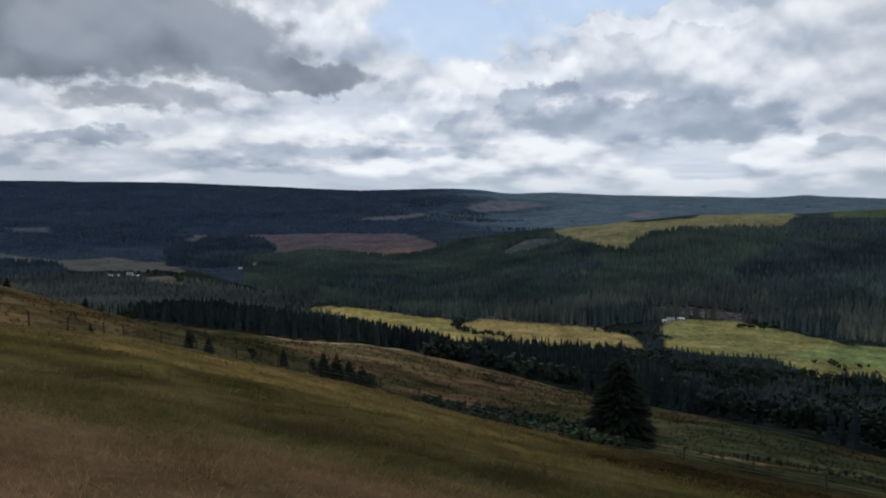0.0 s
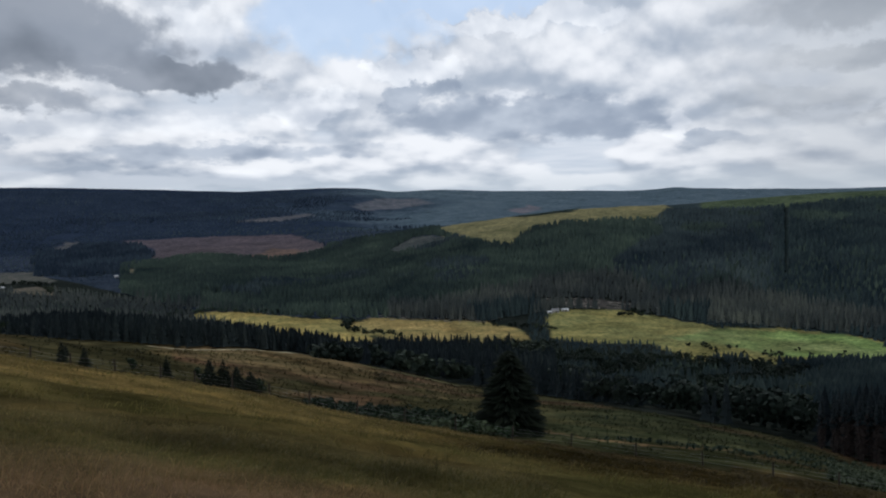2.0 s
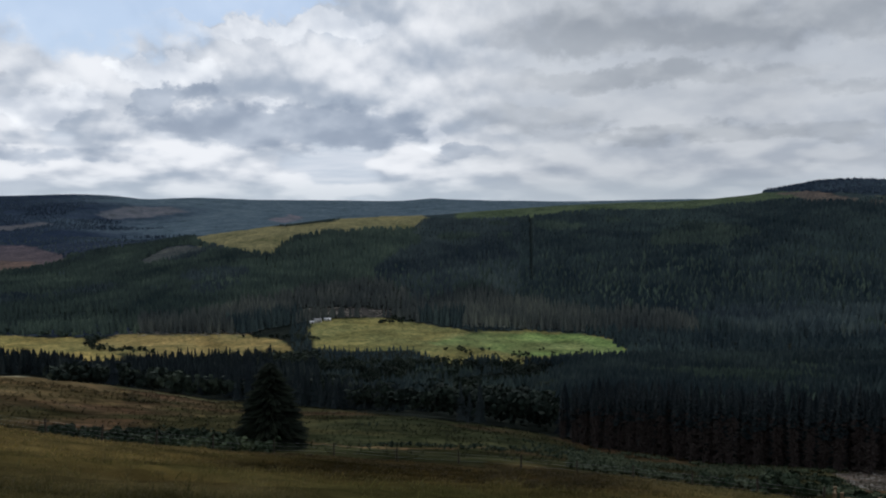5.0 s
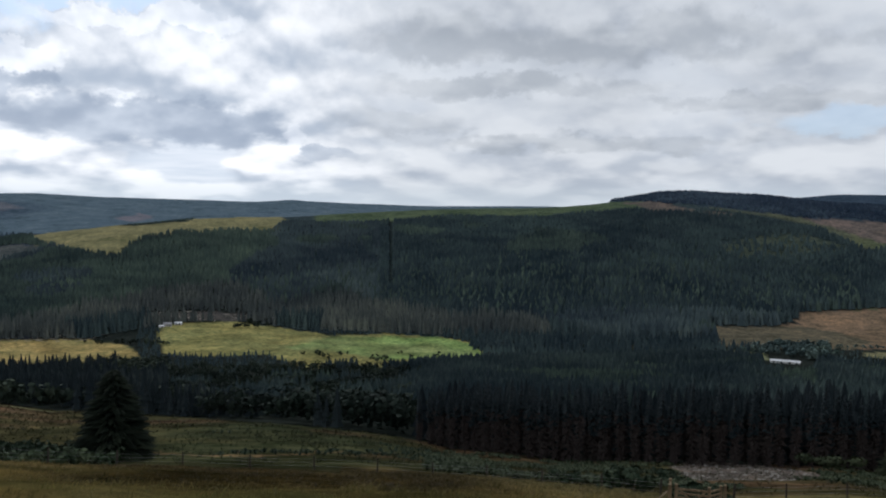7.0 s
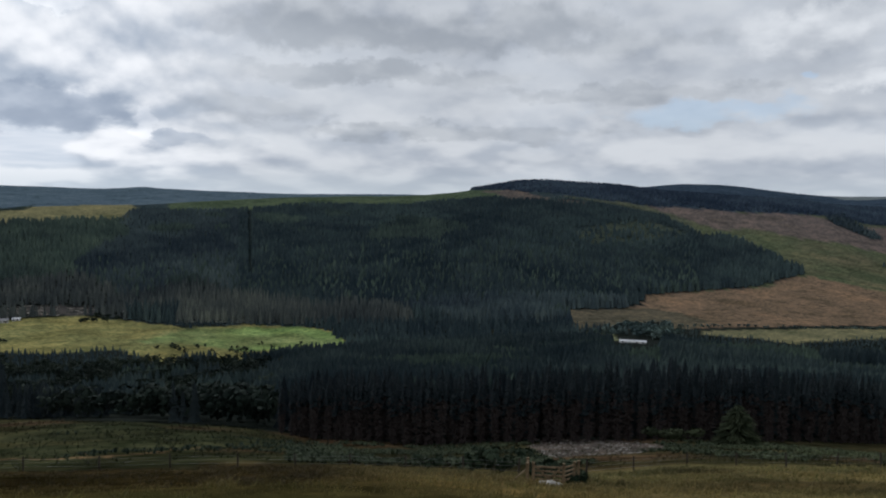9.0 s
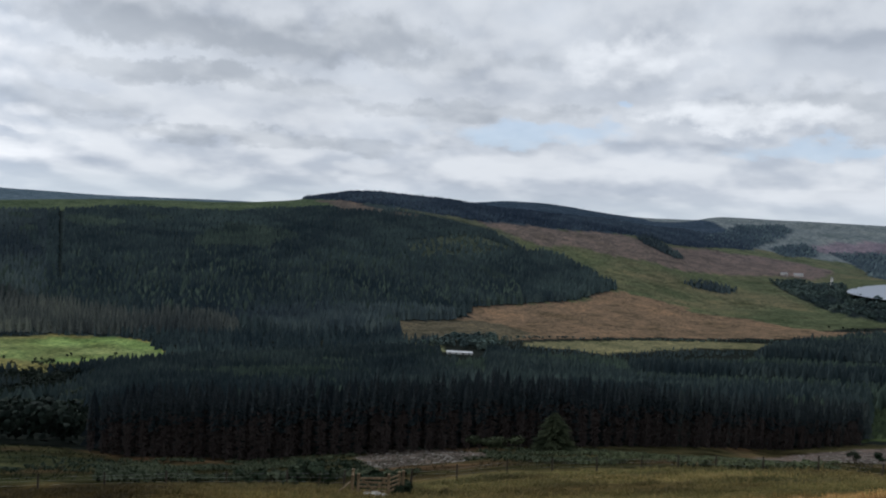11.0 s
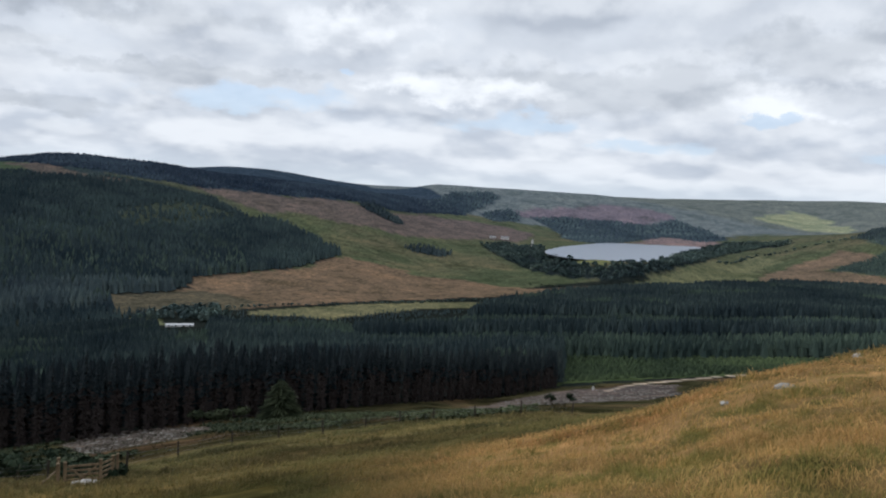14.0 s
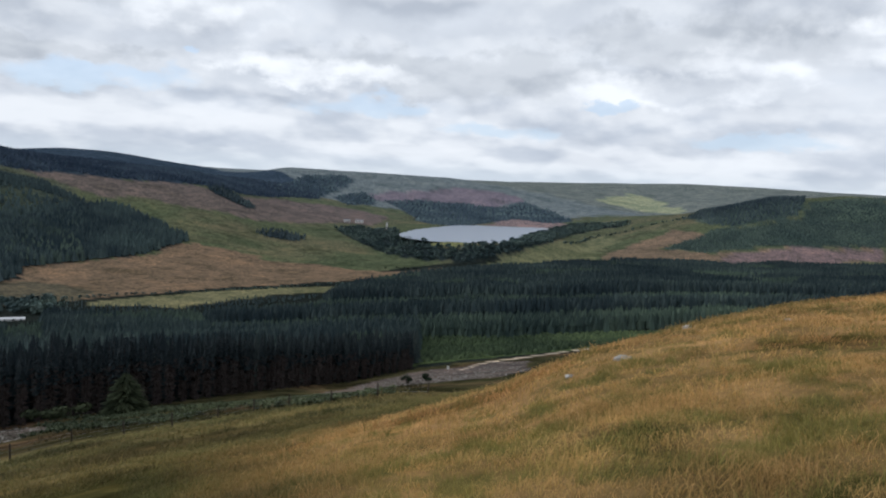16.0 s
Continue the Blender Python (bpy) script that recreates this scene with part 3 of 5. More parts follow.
AREAS["hill_heath"] = [(1163, 835), (1277, 840), (1378, 817), (1402, 770), (1397, 725), (1289, 729), (1193, 738), (1138, 770), (1124, 807)]
AREAS["farm_fell"] = [(258, 1034), (338, 1008), (395, 934), (337, 927), (253, 989)]
AREAS["clump_a"] = [(1526, 449), (1614, 416), (1602, 361), (1528, 360), (1499, 419)]
AREAS["clump_b"] = [(1806, 646), (1921, 638), (1832, 541), (1758, 525), (1746, 605)]
AREAS["barn_trees"] = [(668, 472), (732, 476), (790, 453), (766, 410), (708, 392), (688, 447)]
AREAS["pale_gap"] = [(-435, 1806), (-412, 1775), (-366, 1580), (-387, 1605)]
AREAS["left_pale"] = [(-748, 2269), (-759, 2447), (-721, 2427), (-699, 2279)]
AREAS["left_wood"] = [(-780, 2279), (-694, 2235), (-699, 2388), (-522, 2313), (-441, 2079), (-401, 1865), (-422, 1731), (-472, 1651), (-569, 1660), (-693, 1984)]
AREAS["track"] = [(321, 8), (355, -6), (382, -33), (423, -74), (429, -75), (389, -34), (362, -6), (327, 8)]
AREAS["left_cut_ochre"] = [(-184, 1802), (-133, 1999), (-66, 1908), (-49, 1793), (-115, 1733)]
AREAS["left_field_b"] = [(-539, 1446), (-470, 1444), (-414, 1288), (-467, 1333), (-504, 1363)]
AREAS["left_wood_b"] = [(-1020, 1837), (-920, 1795), (-847, 1756), (-719, 1519), (-725, 1433), (-793, 1427)]
AREAS["left_strip"] = [(-328, 2831), (-177, 2984), (-86, 3098), (-58, 3028), (-165, 2782)]
AREAS["left_strip_b"] = [(-1363, 2526), (-1263, 2577), (-1186, 2436), (-1294, 2429)]
AREAS["far_mix_b"] = [(668, 2906), (784, 3080), (780, 2850), (670, 2746)]
AREAS["grey_scrub"] = [(109, 1607), (181, 1752), (223, 1718), (244, 1562), (192, 1539), (125, 1520)]
AREAS["moor_lower_b"] = [(988, 589), (1067, 549), (1160, 493), (1234, 496), (1278, 478), (1257, 414), (1252, 339), (1263, 269), (1206, 186), (1189, 132), (1266, 60), (1157, 112), (1097, 169), (1054, 223), (1016, 281), (945, 344), (902, 382), (844, 402), (803, 442), (788, 494), (922, 578)]
AREAS["valley_strip_b"] = [(688, 485), (707, 448), (663, 423), (644, 452)]
AREAS["heath_upper"] = [(1484, 888), (1576, 872), (1674, 753), (1785, 685), (1818, 604), (2100, 575), (2224, 480), (2231, 353), (2212, 267), (1968, 270), (1919, 357), (1742, 450), (1609, 509), (1540, 589), (1522, 673), (1468, 703), (1465, 756), (1486, 822)]
AREAS["ridge_heath"] = [(1351, 1260), (1343, 1132), (1326, 1011), (1403, 925), (1326, 968), (1263, 1079)]
AREAS["far_wood_c"] = [(2453, 482), (2641, 417), (2592, 360), (2446, 352), (2319, 414)]
AREAS["lake"] = [(1555, 168), (1767, 161), (1977, 112), (2148, 64), (2158, -8), (2212, -111), (2287, -186), (1926, -122), (1697, -76), (1516, -38), (1446, 12), (1453, 61), (1459, 112)]
AREAS["shore_sand"] = [(2395, -8), (2423, -88), (2319, -205), (2204, -229), (2198, -181), (2202, -110), (2181, -8)]
AREAS["dam_bank"] = [(1477, 117), (1433, 60), (1423, 13), (1379, 43), (1421, 98)]
AREAS["shore_wood"] = [(1731, -77), (1952, -130), (2184, -180), (2217, -252), (2075, -355), (1975, -350), (2020, -294), (1972, -214), (1709, -154), (1508, -93)]
AREAS["right_cut"] = [(1461, -437), (1450, -560), (1445, -702), (1377, -671), (1378, -609), (1302, -489), (1283, -421), (1403, -401)]
AREAS["right_wood_b"] = [(1550, -335), (1593, -419), (1636, -452), (1592, -526), (1585, -612), (1681, -653), (1694, -813), (1451, -705), (1456, -562), (1480, -452), (1469, -399)]
# end of the lower moor that lies in painted cloud shade
AREAS["moor_lower_shaded"] = [(795, 590), (900, 546), (915, 500), (880, 430), (800, 418), (748, 474), (705, 512)]
# ---- ground ----
def lattice(ix, iy, seed):
    h = (ix.astype(np.int64) * 374761393 + iy.astype(np.int64) * 668265263 + seed * 974711) & 0x7FFFFFFF
    h = ((h ^ (h >> 13)) * 1274126177) & 0x7FFFFFFF
    return ((h ^ (h >> 16)) & 0xFFFF) / 65535.0


def rough(x, y, size, seed=0, octaves=3):
    """Soft noise from -1 to 1 with lumps of that size in metres."""
    out, amp, total = 0.0, 1.0, 0.0
    for o in range(octaves):
        u, v = x / size + 17.3 * o, y / size - 9.1 * o
        iu, iv = np.floor(u), np.floor(v)
        fu, fv = u - iu, v - iv
        fu, fv = fu * fu * (3 - 2 * fu), fv * fv * (3 - 2 * fv)
        a, b = lattice(iu, iv, seed + o), lattice(iu + 1, iv, seed + o)
        c, d = lattice(iu, iv + 1, seed + o), lattice(iu + 1, iv + 1, seed + o)
        out = out + amp * ((a * (1 - fu) + b * fu) * (1 - fv) + (c * (1 - fu) + d * fu) * fv)
        total, amp, size = total + amp, amp * 0.5, size * 0.5
    return 2 * out / total - 1


def ground(x, y):
    """World height of the ground with its tussocks, hummocks and knolls."""
    x, y = np.asarray(x, float), np.asarray(y, float)
    r, b = np.hypot(x, y), np.degrees(np.arctan2(x, y))
    calm = np.clip((basin(r, b) - 1.0) / 0.9, 0.0, 1.0)
    lumps = 0.15 * rough(x, y, 1.6, 3) * np.clip(r / 4, 0, 1) * np.clip(2 - r / 60, 0, 1) + 0.35 * rough(x, y, 11, 5) * np.clip(r / 30, 0, 1) + 1.2 * rough(x, y, 70, 8) * np.clip((r - 60) / 300, 0, 1)
    bed = np.where(inside("lake", x, y), -6.0, 0.0)
    return EYE_Z + bed + land(x, y) + (lumps + 5.0 * rough(x, y, 420, 9) * np.clip((r - 700) / 1500, 0, 1)) * calm


def inside(name, x, y, edge=0.0):
    """Whether places lie in one of the land's patches, whose outline wanders by edge metres."""
    x, y = np.asarray(x, float), np.asarray(y, float)
    if edge:
        x, y = x + edge * rough(x, y, edge * 4, 21), y + edge * rough(x, y, edge * 4, 22)
    p, hit = AREAS[name], np.zeros(x.shape, bool)
    for (x0, y0), (x1, y1) in zip(p, p[1:] + p[:1]):
        if y0 != y1:
            hit ^= ((y0 > y) != (y1 > y)) & (x < (x1 - x0) * (y - y0) / (y1 - y0) + x0)
    return hit


def line_at(k, b):
    """Distance of section line k at bearings b."""
    return np.interp((np.asarray(b) + 120) % 360, np.arange(0, 360, 0.25), LINES[k][1])


RIDE = 31.33
BROW, HOLLOW, SHOULDER, BANK, NEAR, FAR, CREST, BACK, SKY = range(9)
# these tones include sun patches and cloud shade over the land
COVER = {
    "meadow_gold": (0.225, 0.188, 0.060), "meadow_mid": (0.235, 0.182, 0.064), "meadow_farm": (0.150, 0.142, 0.048), "meadow_green": (0.105, 0.155, 0.046), "hill_field": (0.135, 0.130, 0.058),
    "hill_heath": (0.044, 0.056, 0.036), "ridge_heath": (0.078, 0.068, 0.050), "heath_upper": (0.096, 0.081, 0.060), "moor_lower": (0.122, 0.090, 0.052), "moor_lower_b": (0.122, 0.090, 0.052), "moor_lower_shaded": (0.072, 0.066, 0.040),
    "valley_strip": (0.118, 0.116, 0.056), "valley_strip_b": (0.105, 0.116, 0.055),
    "right_green": (0.105, 0.112, 0.054), "right_moor": (0.125, 0.096, 0.058), "right_cut": (0.130, 0.098, 0.082),
    "far_heath": (0.112, 0.100, 0.092), "far_green": (0.165, 0.185, 0.095), "shore_sand": (0.150, 0.118, 0.090), "dam_bank": (0.115, 0.125, 0.050),
    "left_cut": (0.068, 0.060, 0.054), "left_cut_ochre": (0.098, 0.074, 0.052), "left_fields": (0.070, 0.074, 0.056), "left_field_b": (0.085, 0.080, 0.055), "left_pale": (0.070, 0.072, 0.058),
    "left_strip": (0.068, 0.072, 0.062), "left_strip_b": (0.046, 0.056, 0.054), "far_mix": (0.074, 0.082, 0.074), "far_mix_b": (0.094, 0.096, 0.086), "grey_scrub": (0.048, 0.056, 0.047),
    "farm_fell": (0.052, 0.050, 0.040), "pale_gap": (0.13, 0.125, 0.07),
    "rubble_a": (0.078, 0.066, 0.052), "rubble_b": (0.078, 0.066, 0.052), "rubble_c": (0.078, 0.066, 0.052), "track": (0.42, 0.35, 0.24),
}
EAST_AT, EAST_TO = [50, 53.5, 57.4, 59.3, 60.8, 62.7], [1900, 1691, 1685, 1700, 1657, 1580]
RIDGE_AT, RIDGE_FROM = [46.8, 50.3, 56.5, 63, 68.7, 72.7, 76.6, 78], [0.97, 0.87, 0.84, 0.838, 0.843, 0.865, 0.975, 0.985]
WOODS = ("spur_wood", "right_wood", "right_wood_b", "far_wood", "far_wood_b", "far_wood_c", "dam_wood", "shore_wood", "clump_a", "clump_b", "left_wood", "left_wood_b")


def cover_of(x, y):
    """Base colour of what grows at each place: tawny and olive grass on the near hill, then woods, meadows and moor by
    their outlines. Sun patches, cloud shade and haze are painted into it.
    """
    r, b = np.hypot(x, y), np.degrees(np.arctan2(x, y))
    rj = r * (1 + 0.05 * rough(x, y, 30, 51) * (r > 20))
    bj = b + 1.2 * rough(x, y, 40, 52)
    tawny, olive, gold = np.array((0.235, 0.150, 0.092)), np.array((0.077, 0.070, 0.026)), np.array((0.430, 0.262, 0.118))
    patchy = 0.5 + 0.75 * rough(x, y, 9, 31)
    w = np.clip(np.interp(r, [0, 9, 12.5, 24, 34, 80], [0.05, 0.15, 0.95, 0.8, 0.45, 0.4]) + 0.45 * (patchy - 0.5), 0, 1)[:, None]
    brow = np.clip((r - 15) / 8, 0, 1)[:, None]
    c = (tawny * (1 - brow) + np.array((0.205, 0.142, 0.055)) * brow) * (1 - w) + olive * w
    # rank tussocks and dark mossy hollows
    c = c * np.clip(1 + 0.55 * rough(x, y, 2.4, 42) + 0.35 * rough(x, y, 0.8, 43), 0.4, 1.6)[:, None]
    g = np.clip(0.95 - np.clip(rough(x, y, 0.6, 36) * 2.4 + rough(x, y, 3, 37) * 0.7 - 0.02, 0, 0.95), 0, 1)[:, None]
    g = np.clip(g + np.interp(r, [6, 12, 24, 34], [-0.15, -0.05, 0.1, 0.2])[:, None], 0, 1)
    # sunlit gold beyond bearing 68, cloud-dimmed grass before it, painted as colour
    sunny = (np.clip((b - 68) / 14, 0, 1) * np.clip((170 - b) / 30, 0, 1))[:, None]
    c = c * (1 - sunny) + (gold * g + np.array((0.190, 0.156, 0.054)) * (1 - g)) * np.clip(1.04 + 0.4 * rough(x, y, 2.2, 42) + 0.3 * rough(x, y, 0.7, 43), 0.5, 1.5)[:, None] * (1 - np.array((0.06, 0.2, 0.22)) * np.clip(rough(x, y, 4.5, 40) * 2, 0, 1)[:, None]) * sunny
    rush = (np.clip(1.6 - np.abs(b - 26) / 15 + 0.5 * rough(x, y, 12, 34), 0, 1) * np.clip((r - 22) / 15, 0, 1))[:, None]
    c = c * (1 - 0.76 * rush)
    dell = (np.clip((b - 36) / 8, 0, 1) * np.clip((rj - line_at(BROW, b) * 0.85) / 8, 0, 1))[:, None]
    c = c * (1 - dell) + (np.array((0.112, 0.103, 0.043)) + np.array((0.07, 0.034, 0.014)) * patchy[:, None]) * dell
    beyond = np.clip((rj - np.where(b > 28, line_at(HOLLOW, b), line_at(BROW, b) * 1.05)) / 12, 0, 1)[:, None]
    # moor colour lowered for cloud shade, most between bearings 22 and 42
    moor = np.array((0.036, 0.034, 0.015)) * np.interp(b, [10, 22, 42, 54], [1.0, 0.78, 0.78, 1.0])[:, None]
    green_moor = np.clip(1.5 - np.abs(b - 24) / 9 + 0.8 * rough(x, y, 30, 48), 0, 1)[:, None]
    moor = moor * (1 - green_moor) + np.array((0.028, 0.032, 0.015)) * green_moor
    rust = np.clip(rough(x, y, 34, 33) * 2.4 + np.interp(b, [-30, -14, -10, 4, 14, 30], [0.9, 0.4, 0.2, 0.3, 0.0, -0.3]), 0, 1)[:, None]
    moor = moor * (1 - 0.8 * rust) + np.array((0.085, 0.054, 0.030)) * 0.8 * rust
    c = c * (1 - beyond) + moor * beyond
    shoulder = (rj > 150) & (b < -11)
    ochre = np.clip((-19.5 - b) / 3 + 0.6 * rough(x, y, 40, 47), 0, 1)[:, None]
    c[shoulder] = (np.array((0.075, 0.054, 0.024)) * ochre + np.array((0.038, 0.036, 0.016)) * (1 - ochre))[shoulder]
    field = (rj > 240) & (bj > -12.5) & (bj < 3)
    c[field] = c[field] * 0.4 + np.array((0.115, 0.088, 0.038)) * 0.6
    wall = (np.abs(r - np.interp(b, [-13, -10, -4.2, 0.6], [508, 512, 572, 626])) < 5 + 3 * rough(x, y, 20, 46)) & (b > -12.5) & (b < 0)
    c[wall] = (0.26, 0.24, 0.14)
    lip = (np.abs(r - line_at(SHOULDER, b) * 0.975) < 3.5 + 2 * rough(x, y, 20, 46)) & (b > 0) & (b < 9)
    c[lip] = (0.125, 0.125, 0.06)
    trod = (np.abs(r - np.interp(b, [14.7, 16.6, 18.5, 22.1, 25.6, 28.5], [131, 127, 118, 112, 120, 139])) < 1.6 + rough(x, y, 8, 46)) & (b > 14) & (b < 28.5)
    c[trod] = (0.115, 0.082, 0.042)
    tufts = np.clip(1 + 0.7 * rough(x, y, 16, 38) + 0.6 * rough(x, y, 5, 39), 0.35, 1.9)[:, None]
    mid = (r > line_at(BROW, b)) & (r < 640)
    c[mid] = (c * tufts)[mid]
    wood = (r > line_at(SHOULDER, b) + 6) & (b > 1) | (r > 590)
    # wooded ground near black: shade below the trees is in its colour
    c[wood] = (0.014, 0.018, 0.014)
    young = (r > line_at(SHOULDER, b) + 20) & (r < 560) & (b > 85.2)
    c[young] = (0.050, 0.070, 0.026)
    hill = (r > line_at(FAR, b)) & (b > 22) & (b < 62)
    c[hill] = (0.026, 0.038, 0.034)
    # the ride's floor is blackened to paint the shade between its trees
    c[(np.abs(b - RIDE) < 0.16) & (r > 1150) & (r < 1800)] = (0.006, 0.009, 0.008)
    top = (rj > line_at(CREST, b) * 0.88) & (b > 26) & (b < 50)
    c[top] = (0.052, 0.072, 0.036)
    left = (r > line_at(FAR, b)) & (b <= 8)
    c[left] = (0.024, 0.034, 0.042)
    # distant moor fades into a painted haze colour
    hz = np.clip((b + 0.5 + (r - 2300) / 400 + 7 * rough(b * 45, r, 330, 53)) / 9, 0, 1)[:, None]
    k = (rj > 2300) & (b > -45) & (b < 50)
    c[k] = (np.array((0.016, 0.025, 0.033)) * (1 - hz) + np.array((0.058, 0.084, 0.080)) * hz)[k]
    far_right = (r > line_at(FAR, b)) & (b > 62)
    dry = np.clip(0.30 + 1.3 * rough(x, y, 150, 35) + 0.6 * rough(x, y, 40, 37), 0, 1)[:, None]
    c[far_right] = (np.array((0.060, 0.074, 0.036)) * (1 - dry) + np.array((0.092, 0.088, 0.046)) * dry)[far_right]
    open_hill = (b > 52) & (b <= 62) & (r > np.interp(b, EAST_AT, EAST_TO))
    c[open_hill] = (0.066, 0.074, 0.042)
    c[(rj > 2450) & (b > 62)] = (0.094, 0.114, 0.092)
    c[(rj > line_at(BACK, b)) & (b > 86) & (b < 125)] = (0.096, 0.112, 0.082)
    c[(r > line_at(CREST, b) * np.interp(b, RIDGE_AT, RIDGE_FROM)) & (b > 47) & (b < 79 - (r - 2200) / 180)] = (0.026, 0.040, 0.044)
    for name, colour in COVER.items():
        k = inside(name, x, y, min(60.0, np.mean(np.abs(AREAS[name])) * 0.018))
        c[k] = colour
    for name in ("meadow_gold", "meadow_mid", "meadow_farm", "meadow_green"):
        k = inside(name, x, y, 14)
        w = np.clip(0.35 + 1.2 * rough(x, y, 55, 44), 0, 1)[:, None] * 0.55
        mixed = (c * (1 - w) + np.array((0.120, 0.135, 0.052)) * w) * np.clip(1 + 0.45 * rough(x, y, 22, 45), 0.5, 1.5)[:, None]
        c[k] = mixed[k]
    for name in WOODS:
        # floors of these woods carry the trees' shade as colour
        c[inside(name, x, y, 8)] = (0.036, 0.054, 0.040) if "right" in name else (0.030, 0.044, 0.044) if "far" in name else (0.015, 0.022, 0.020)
    # haze as colour: bluer with distance, and paler beyond two kilometres
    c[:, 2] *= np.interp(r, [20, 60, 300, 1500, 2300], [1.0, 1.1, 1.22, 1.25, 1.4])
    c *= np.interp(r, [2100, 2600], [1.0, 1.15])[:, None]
    return c


def mesh_of(name, verts, faces, smooth=False):
    """A mesh from arrays of vertices and of triangles or quads."""
    me = bpy.data.meshes.new(name)
    faces = np.asarray(faces, np.int32)
    n, k = faces.shape
    me.vertices.add(len(verts))
    me.vertices.foreach_set("co", np.asarray(verts, np.float32).ravel())
    me.loops.add(n * k)
    me.loops.foreach_set("vertex_index", faces.ravel())
    me.polygons.add(n)
    me.polygons.foreach_set("loop_start", np.arange(0, n * k, k, dtype=np.int32))
    me.polygons.foreach_set("use_smooth", np.full(n, smooth))
    me.update(calc_edges=True)
    return me


def thing(name, me, mat, label="", category="", kind="", group=""):
    me.materials.append(mat)
    return tagged(new(name, me), label, category, group, kind)


def part(name, me, mat, parent, label=""):
    if mat and not me.materials:
        me.materials.append(mat)
    ob = new(name, me)
    ob.parent = parent
    return tagged(ob, label)


def sheet():
    b = np.concatenate([np.arange(-36, 122, 0.32), np.arange(122, 324, 4.0)])
    r = np.concatenate([[0.0, 0.7], np.geomspace(1.2, 60, 110), np.geomspace(61.5, 420, 95), np.geomspace(427, 4950, 210)])
    bb, rr = np.meshgrid(np.radians(b), r, indexing="ij")
    x, y = (rr * np.sin(bb)).ravel(), (rr * np.cos(bb)).ravel()
    v = np.stack([x, y, ground(x, y)], 1)
    i, j = np.meshgrid(np.arange(len(b)), np.arange(len(r) - 1), indexing="ij")
    i2 = (i + 1) % len(b)
    f = np.stack([i * len(r) + j, i * len(r) + j + 1, i2 * len(r) + j + 1, i2 * len(r) + j], -1).reshape(-1, 4)
    f = f[:, ::-1]
    me = mesh_of("ground", v, f, True)
    col = np.ones((len(v), 4), np.float32)
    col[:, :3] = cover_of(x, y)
    # thatch between the near hill's tussocks, shade of the gaps painted in
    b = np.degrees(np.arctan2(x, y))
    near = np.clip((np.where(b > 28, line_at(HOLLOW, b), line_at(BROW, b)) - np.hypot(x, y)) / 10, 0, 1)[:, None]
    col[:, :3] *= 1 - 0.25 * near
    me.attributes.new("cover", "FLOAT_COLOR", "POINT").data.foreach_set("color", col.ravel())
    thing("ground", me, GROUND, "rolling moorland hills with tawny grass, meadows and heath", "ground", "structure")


sheet()


def lake():
    """A level sheet a little wider than the shoreline, which the ground cuts off."""
    p = np.array(AREAS["lake"], float)
    c = p.mean(0)
    for _ in range(3):
        p = np.stack([0.75 * p + 0.25 * np.roll(p, -1, 0), 0.25 * p + 0.75 * np.roll(p, -1, 0)], 1).reshape(-1, 2)
    v = np.zeros((len(p) + 1, 3))
    v[1:, :2] = (p - c) * 1.06
    n = len(p)
    f = [(0, 1 + k, 1 + (k + 1) % n) for k in range(n)]
    me = mesh_of("lake_water", v, f)
    ob = thing("lake_water", me, WATER, "calm grey-blue reservoir below moorland hills", "reservoir", "structure")
    ob.location = (c[0], c[1], EYE_Z + LAKE_Z - 0.5)


lake()

# ---- trees ----
def conifer(rng, h, w, tiers, sides, base=0.1, droop=0.35):
    """Crown of a spruce: ragged skirts of boughs, one above another."""
    v, f = [], []
    for t in range(tiers):
        q = t / tiers
        z0 = h * (base + (1 - base) * q)
        top = min(h, z0 + h * (1 - base) / tiers * 1.9)
        rad = w * (1 - q) ** 0.85 * rng.uniform(0.85, 1.12) + 0.02 * w
        k = len(v)
        v.append((rng.uniform(-0.03, 0.03) * w, rng.uniform(-0.03, 0.03) * w, top))
        turn = rng.uniform(0, 6.28)
        for s in range(sides):
            a = turn + 6.2832 * s / sides
            rr = rad * (rng.uniform(0.82, 1.15) if s % 2 == 0 else rng.uniform(0.45, 0.7))
            zz = z0 - droop * rad * (0.6 if s % 2 == 0 else 0.1) * rng.uniform(0.5, 1.2)
            v.append((rr * math.cos(a), rr * math.sin(a), max(zz, 0.02 * h)))
        f += [(k, k + 1 + s, k + 1 + (s + 1) % sides) for s in range(sides)]
    return np.array(v), np.array(f)


def leafy(rng, h, w, clumps, leaf):
    """Crown of a broadleaved tree or bush: tilted leaf sprays through several lobes."""
    lobes = [(rng.normal(0, 0.38) * w, rng.normal(0, 0.38) * w, h * rng.uniform(0.3, 0.78), rng.uniform(0.35, 0.6)) for _ in range(7)]
    v, f = [], []
    for c in range(clumps):
        lx, ly, lz, lr = lobes[c % 7]
        d = rng.normal(0, 1, 3)
        d = d / np.linalg.norm(d)
        p = np.array([lx, ly, lz]) + d * lr * np.array([w, w, h * 0.42]) * rng.uniform(0.75, 1.05)
        p[2] = max(p[2], 0.05 * h)
        s1 = rng.normal(0, 1, 3)
        s1 = s1 - d * (s1 @ d) * 0.7
        s1 = s1 / np.linalg.norm(s1) * leaf
        s2 = np.cross(d, s1) * 0.8
        k = len(v)
        v += [p - s1, p + s2, p + s1 + d * leaf * 0.3, p - s2]
        f += [(k, k + 1, k + 2), (k, k + 2, k + 3)]
    return np.array(v), np.array(f)


